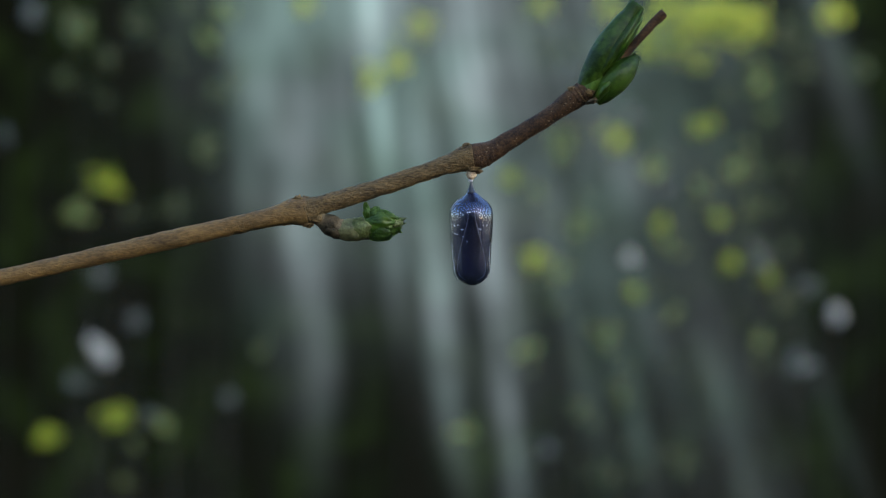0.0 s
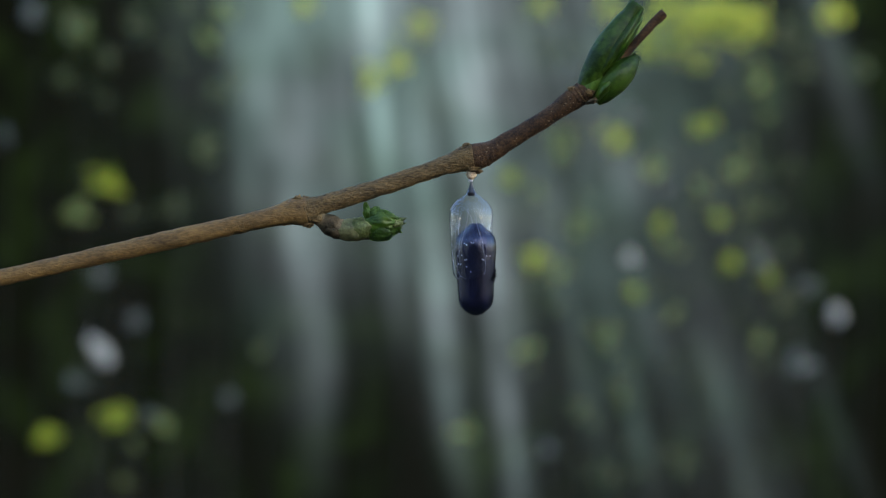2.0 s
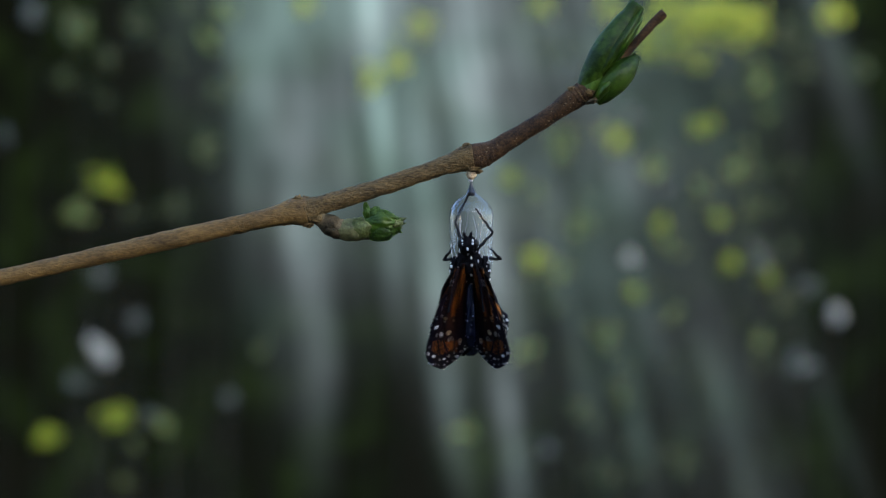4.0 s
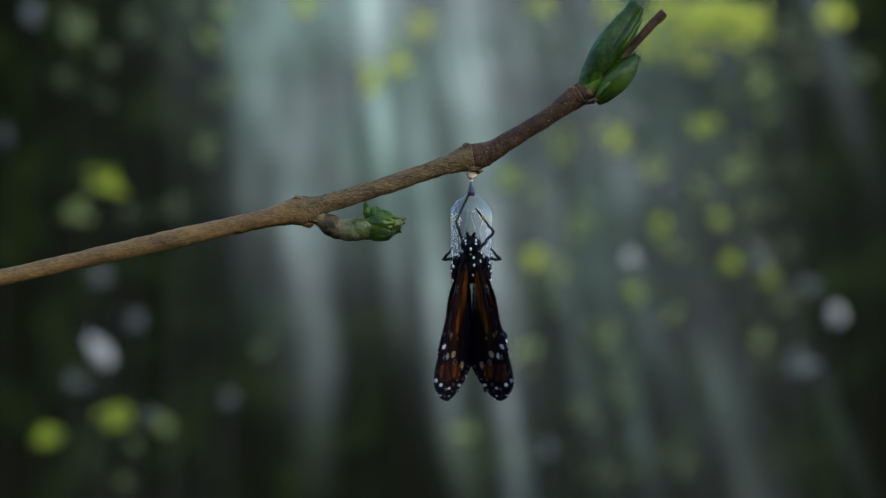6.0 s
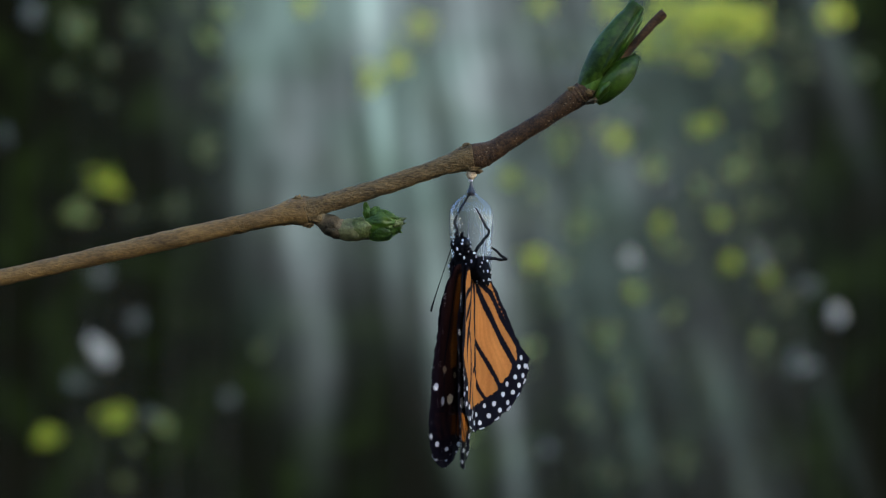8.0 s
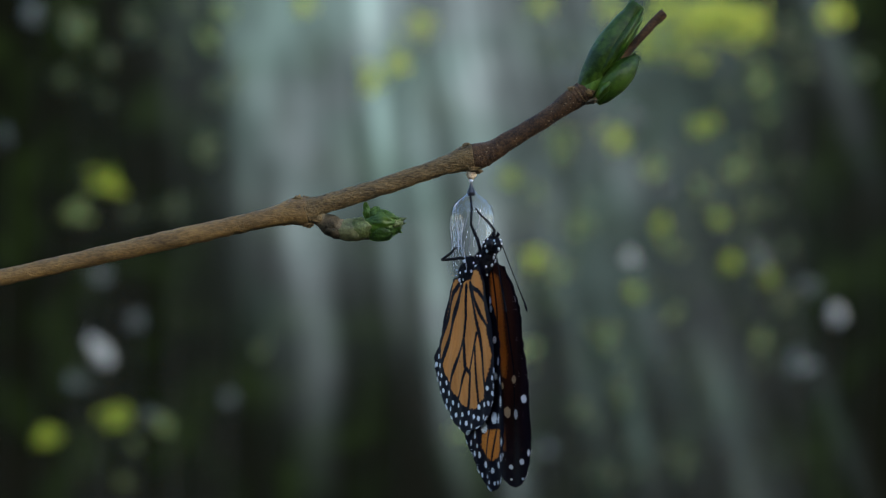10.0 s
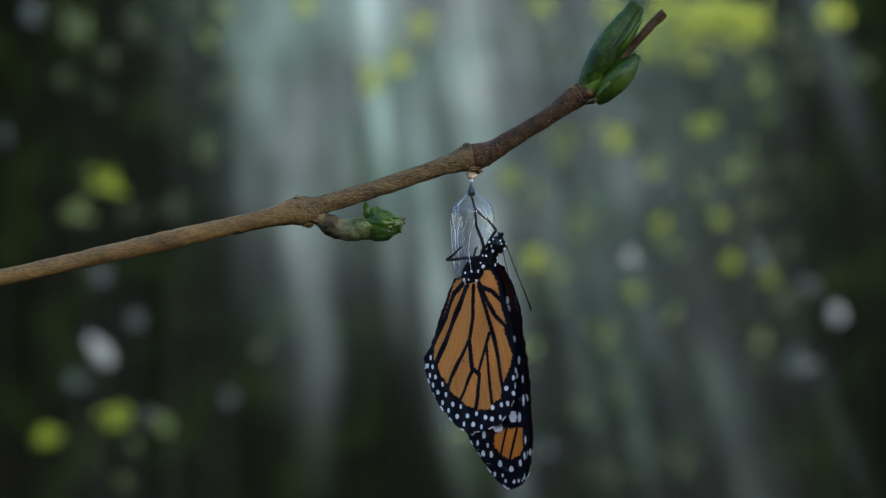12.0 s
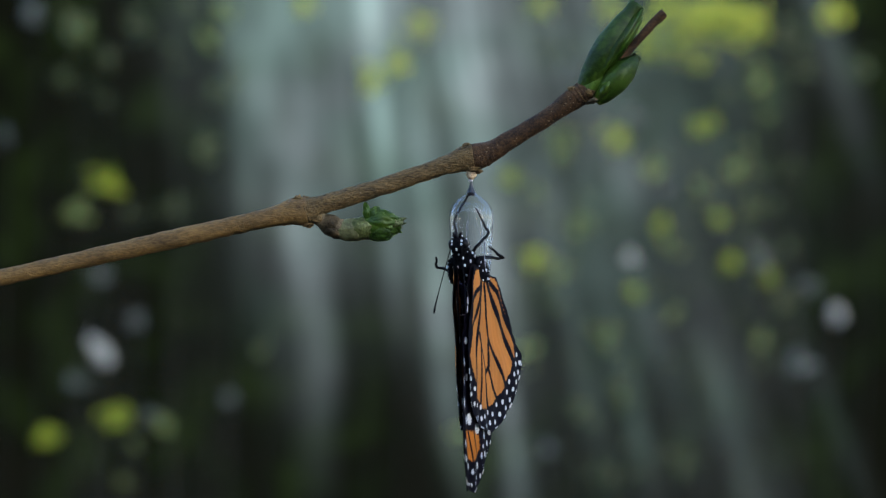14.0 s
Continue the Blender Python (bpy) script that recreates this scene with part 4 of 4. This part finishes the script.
# time, yaw, opening of the wings a and b at the back, flare of the hindwings a and b, lowest forewing and hindwing heights, shift x, shift down, lean
STATES = [
    (2.1, -90, 70, 70, 30, 30, 520, 515, -2, 165, 0, 12, 17), (2.2, -20, 20, 10, 0, 0, 565, 555, -18, 70, 25, 12, 17), (2.3, -95, 45, 45, 30, 30, 592, 582, -15, 62, 5, 5, 17),
    (2.4, -118, 26, 20, 8, -18, 610, 605, -36, 38, 22, 5, 17), (2.5, -120, 24, 22, 8, -18, 612, 605, -28, 34, 18, 5, 17), (2.6, -112, 18, 29, 39, 13, 612, 602, -12, 8, 10, 1, 17),
    (2.7, -104, 28, 30, 29, 22, 614, 602, -4, 2, 0, 1, 17), (2.8, -66, 41, 28, -5, 35, 614, 602, 15, 0, 0, 1, 17), (3.0, -95, 32, 37, 22, 16, 616, 602, -8, 0, 4, 1, 17),
    (3.2, -101, 30, 36, 28, 22, 622, 606, -8, 0, 4, 1, 17), (4.3, -95, 34, 36, 21, 23, 662, 650, 0, 0, 0, 1, 17), (5.3, -101, 29, 33, 27, 21, 698, 690, 0, 0, 0, 1, 17),
    (5.4, -88, 28, 34, 21, 17, 698, 694, 18, 0, 0, 1, 17), (5.5, -72, 29, 31, 14, 6, 698, 704, 38, 0, 0, 1, 24), (5.7, -76, 20, 30, 14, 4, 700, 705, 30, 0, 0, 1, 24),
    (5.9, -72, 26, 33, 18, 6, 702, 706, 38, 0, 0, 1, 24), (6.0, -92, 29, 36, 20, 28, 706, 696, 0, 0, 0, 1, 17), (6.1, -82, 26, 30, 18, 22, 710, 698, 14, 0, 0, 1, 17),
    (6.2, -72, 29, 26, 21, 6, 716, 704, 32, 0, 0, 1, 24), (6.5, -72, 28, 25, 14, 7, 728, 710, 30, 0, 0, 1, 24), (6.6, -80, 37, 39, 3, 36, 736, 706, 8, 0, 0, 1, 17),
    (6.8, -88, 30, 42, 14, 28, 748, 706, 8, 0, 0, 1, 17), (7.0, -90, 29, 41, 18, 30, 762, 710, 8, 0, 0, 1, 17), (7.2, -100, 23, 26, 30, 44, 778, 722, 4, 0, 0, 1, 2),
    (7.5, -108, 13, 14, 27, 46, 806, 765, 0, 0, 0, 1, 2), (8.0, -120, 7, 18, 32, 38, 823, 765, 0, 0, 0, 1, 2), (8.2, -118, 8, 18, 30, 38, 828, 765, 0, 0, 0, 1, 2),
    (9.2, -80, 28, 22, 14, 39, 848, 756, 5, 0, 0, 1, 2), (9.7, -55, 16, 3, -15, 17, 856, 760, 7, 0, 0, 12, 26), (10.1, -30, 21, -13, -27, 26, 862, 764, 9, 0, 0, 24, 26),
    (10.3, -12, 11, -18, -29, 27, 865, 765, 8, 0, 0, 24, 26), (10.5, -42, 6, -2, -19, 14, 858, 763, 9, 0, 0, 24, 26), (10.6, -58, 4, -2, -14, 7, 858, 763, 9, 0, 0, 24, 26),
    (10.7, -44, 6, -2, -18, 12, 858, 763, 9, 0, 0, 24, 26), (10.9, -36, 12, -3, -12, 15, 860, 763, 9, 0, 0, 24, 26), (11.0, -38, 10, -3, -20, 16, 858, 763, 9, 0, 0, 24, 26),
    (11.3, -53, 9, -2, -19, 11, 858, 763, 9, 0, 0, 24, 26), (11.5, -50, 8, -7, -15, 7, 858, 763, 9, 0, 0, 24, 26), (11.8, -28, 12, -7, -12, 11, 862, 763, 9, 0, 0, 24, 26),
    (12.0, -26, 10, -20, -21, 12, 860, 765, 12, 0, 0, 24, 26), (12.3, -36, 5, -16, -23, 11, 860, 765, 10, 0, 0, 24, 26), (12.5, -40, 1, -13, -24, 13, 862, 765, 8, 0, 0, 24, 26),
    (12.8, -68, 12, 13, -3, 9, 858, 762, 8, 0, 0, 12, 26), (13.0, -22, 10, -18, -26, 19, 862, 765, 10, 0, 0, 24, 26), (13.3, -6, 6, -13, 6, -6, 865, 765, 8, 0, 0, 24, 26),
    (13.4, -25, 5, -17, -18, 8, 864, 765, 8, 0, 0, 24, 26), (13.4333, -60, 5, -15, -22, 14, 864, 765, 6, 0, 0, 24, 26), (13.4667, -95, -8, -3, -27, 9, 864, 765, 3, 0, 0, 24, 26),
    (13.5, -115, -18, 0, -27, 4, 862, 765, -3, 0, 2.5, 24, 26), (13.6, -109, 15, 6, 1, 10, 860, 765, -3, 0, 2.5, 12, 26), (13.7, -110, 10, 7, 0, 21, 860, 765, -3, 0, 2.5, 12, 26),
    (13.85, -114, -13, 0, -20, 10, 862, 765, -3, 0, 2.5, 24, 26), (14.0, -115, -24, 2, -27, 8, 863, 765, -3, 0, 2.5, 24, 26),
]


def motions():
    rest = [(0.0, 0.0), (1.5, 0.0), (1.8, 4.0), (1.9, 30.0), (2.0, 66.0)]
    # the whole animal: head down in the skin, then it drops out and turns head up
    rows = []
    inner = pose(-20 * S, 0, -12 * S)
    for t, down in rest:
        rows.append((t, Matrix.Translation(plan(836 + (8 if t == 2.0 else 0), 425 + down)) @ pose(0, 0, 0, 0, 180, 0) @ inner))
    for k, t in ((1, 2.0333), (2, 2.0667)):
        rows.append((t, Matrix.Translation(plan(836, 500 + 55 * k)) @ pose(0, 0, 0, 0, 180 + 60 * k, 0) @ pose(0, 0, 0, 0, 0, -30 * k)))
    for t, yaw, *_, dx, dy, lean, gap, shoulder in STATES:
        rows.append((t, Matrix.Translation(plan(834 + dx, 495 + dy)) @ pose(0, 0, 0, 0, -lean, 0) @ pose(0, 0, 0, 0, 0, yaw)))
    walk(butterfly, rows)
    # the skin swings with the animal
    rows = [(0.0, Matrix.Translation(plan(834, 322)) @ pose(0, 0, 0, 0, 0, -90)), (2.0, Matrix.Translation(plan(834, 322)) @ pose(0, 0, 0, 0, 0, -90))]
    for t, yaw, *_ in STATES[1:]:
        lean = -8 if 2.15 < t < 2.55 else 0
        rows.append((t, Matrix.Translation(plan(834, 322)) @ pose(0, 0, 0, 0, lean, 0) @ pose(0, 0, 0, 0, 0, yaw)))
    walk(chrysalis, rows)
    # its two flaps swing round to the back as it splits
    home, back = pose(0, 0, 0), pose(-36 * S, 0, 6 * S, 0, 8, 0)
    walk(tongues[0], [(0.0, home), (1.8, home), (1.9, pose(6 * S, 0, 0)), (2.0, pose(9 * S, 0, 2 * S)), (2.1, back), (14.0, back)])
    for k, ob in enumerate(flaps):
        g = -1 if k == 0 else 1
        shut = pose(0, 0, 0)
        walk(ob, [(0.0, shut), (1.8, shut), (1.9, pose(0, 0, 0, 0, 0, g * 18)), (2.0, pose(0, 0, 0, 0, 0, g * 40)), (2.1, pose(0, 0, 0, 0, 0, g * 75)), (14.0, pose(0, 0, 0, 0, 0, g * 75))])
    # wing pieces: stacked inside the skin, then they slide apart as the wings fill
    for ob, kind, s, c, r in PIECES:
        cu, cv = ob["cu"], ob["cv"]
        stack = s * (3 if kind != "fore" else 0)
        packed = Matrix.Translation(Vector((20, stack * 0.6, 10)) * S) @ pose(0, 0, 0, 0, 80, 0)
        rows = [(0.0, packed), (1.9, packed), (2.0, Matrix.Translation(Vector((3, 0, 0)) * S) @ packed)]
        for t, yaw, fa, fb, ha, hb, low, low_h, *_, gap, shoulder in STATES:
            end = low if kind == "fore" else low_h
            top, full = (465, 404) if kind == "fore" else (471, 295)
            k = min(1.0, (end - top) / full)
            v = top + (cv - top) * k
            # the soft wing hangs twisted: its foot is spread more than its shoulder
            soft = min(1.0, (1 - min(1.0, (low - 465) / 404)) / 0.2)
            spread = 1 - soft * (0.65 - 0.65 * min(1.0, max(0.0, (v - 465) / (low - 465)) / 0.85))
            root = gap if kind == "fore" else gap + (shoulder - gap) * spread
            o = (fa if s < 0 else fb) * spread
            if kind == "hind_rear":
                turn = -s * (ha if s < 0 else hb) * spread
            elif kind == "hind_front":
                # it lies along the outside of the forewing
                turn = s * math.degrees(math.atan2(gap + 100 * math.sin(radians(o)) + 5 - root, 100 * math.cos(radians(o))))
            else:
                turn = s * o
            # the rows lie slanting over one another at first, like slats, and straighten as the wing fills
            slat = math.acos(k) * (-s if kind == "fore" else s)
            away = s * ((3 + 4 * abs(math.sin(slat)) if kind != "fore" else 0) + 8 * (1 - k) * math.sin(math.pi * (cv - top) / full))
            m = Matrix.Translation(Vector((-4, s * root, 0)) * S) @ pose(0, 0, 0, 0, 0, turn) @ Matrix.Translation(Vector((cu, away, 495 - v)) * S) @ pose(0, 0, 0, math.degrees(slat), 0, 0)
            rows.append((t, m))
        walk(ob, rows)
    # body plates close up to a slim abdomen
    for q, ob in enumerate(plates):
        sx, sy = (1, -1, -1, 1)[q], (1, 1, -1, -1)[q]
        full = Matrix.Translation(Vector((20, 0, 12)) * S)
        slid = Matrix.Translation(Vector((22 - sx * 0.4, sy * 2, -1)) * S)
        rows = [(0.0, full), (1.8, full), (2.0, slid)]
        for t, d, e in ((2.1, 14, 14), (3.2, 15, 16)):
            rows.append((t, Matrix.Translation(Vector((-25 - sx * d, -sy * e, -48)) * S)))
        # then they slide over one another to a flat abdomen between the wings
        turn = (45, -45, -135, 135)[q]
        for t, k in ((3.9, 0.35), (4.6, 0.7), (5.3, 1.0), (14.0, 1.0)):
            d, e = 15 * (1 - k), 16 * (1 - k)
            flat = Vector((-30 + 22 * k - sx * d, -sy * e - k * (33 + 0.7 * q), -48 - 16 * k))
            rows.append((t, Matrix.Translation(flat * S) @ pose(0, 0, 0, 0, 0, turn * k)))
        walk(ob, rows)
    full = Matrix.Translation(Vector((20, 0, -34)) * S)
    walk(abdomen_tip, [(0.0, full), (1.9, full), (2.0, pose(26 * S, 0, -38 * S)), (2.1, pose(-22 * S, 0, -96 * S)), (3.2, pose(-22 * S, 0, -98 * S)), (5.3, pose(-26 * S, 0, -92 * S)), (7.0, pose(-30 * S, -6 * S, -84 * S)), (7.4, pose(-26 * S, -18 * S, -80 * S)), (8.4, pose(-24 * S, -16 * S, -76 * S)), (9.7, pose(0, 0, -66 * S)), (14.0, pose(0, 0, -66 * S))])
    bowed = Matrix.Translation(Vector((-15, 0, -8)) * S)
    walk(body_head, [(0.0, bowed), (1.9, bowed), (2.0, Matrix.Translation(Vector((-12, 0, -6)) * S)), (2.1, pose(0, 0, 0)), (14.0, pose(0, 0, 0))])
    for s, ob in lappets.items():
        tucked = Matrix.Translation(Vector((16, -s * 17, 0)) * S)
        walk(ob, [(0.0, tucked), (2.0, tucked), (2.1, pose(0, 0, 0)), (14.0, pose(0, 0, 0))])
    # antennae
    for s, ob in antennae.items():
        tucked = Matrix.Translation(Vector((24, s * 6, 66)) * S) @ pose(0, 0, 0, -s * 21, 21, 0)
        hung = Matrix.Translation(Vector((48, s * 8, 68)) * S) @ pose(0, 0, 0, 0, 0, 0)
        raised = hung @ pose(0, 0, 0, 150, -20, 0) if s < 0 else hung
        walk(ob, [(0.0, tucked), (2.0, tucked), (2.1, hung), (2.2, hung), (2.3, hung @ pose(0, 0, 0, 75, -10, 0) if s < 0 else hung), (2.4, raised), (2.55, raised),
                  (2.62, hung @ pose(0, 0, 0, 75, -10, 0) if s < 0 else hung), (2.7, hung), (14.0, hung)])
    # legs
    ends = {"front": ((16, -8, 50), (0, 0, 158), (0.25, -1, 0)), "middle": ((2, 8, 48), (-4, 8, 124), (0.2, 1, 0)),
            "hind_a": ((0, -14, 38), (-16, -32, 57), (-0.8, -0.8, -0.1)), "hind_b": ((0, 14, 38), (-16, 32, 57), (-0.8, 0.8, -0.1))}
    for key, (hip, foot, hint) in ends.items():
        upper, lower, la, lb = LEGS[key]
        y = 6 if key in ("middle", "hind_b") else -6
        fold = (aim((12, y, 40), (12, y, -20)), aim((28, y, -20), (28, y, 40)))
        held = []
        for t, yaw, *_, dx, dy, lean, gap, shoulder in STATES:
            at = Matrix.Translation(plan(834 + dx, 495 + dy)) @ pose(0, 0, 0, 0, -lean, 0) @ pose(0, 0, 0, 0, 0, yaw)
            # it holds on to the stalk and to the skin
            low_grip = {"front": (844, 372), "middle": (836, 398), "hind_b": (884, 452)}
            high_grip = {"front": (834, 336), "middle": (842, 369)}
            grip = (low_grip if t < 2.55 else high_grip).get(key)
            knee, root = hint, hip
            if key == "middle" and t > 9.5 and yaw > -78:
                knee = (1, 0.3, 0)
            if key == "hind_a" and t > 13.55:
                grip, knee, root = (772, 456), (-0.8, 0, -0.6), (0, -14, 12)
            held.append((t, bend(root, at.inverted() @ plan(*grip) / S if grip else foot, la, lb, knee)))
        for k, ob in enumerate((upper, lower)):
            walk(ob, [(0.0, fold[k]), (2.0, fold[k])] + [(t, m[k]) for t, m in held])


motions()
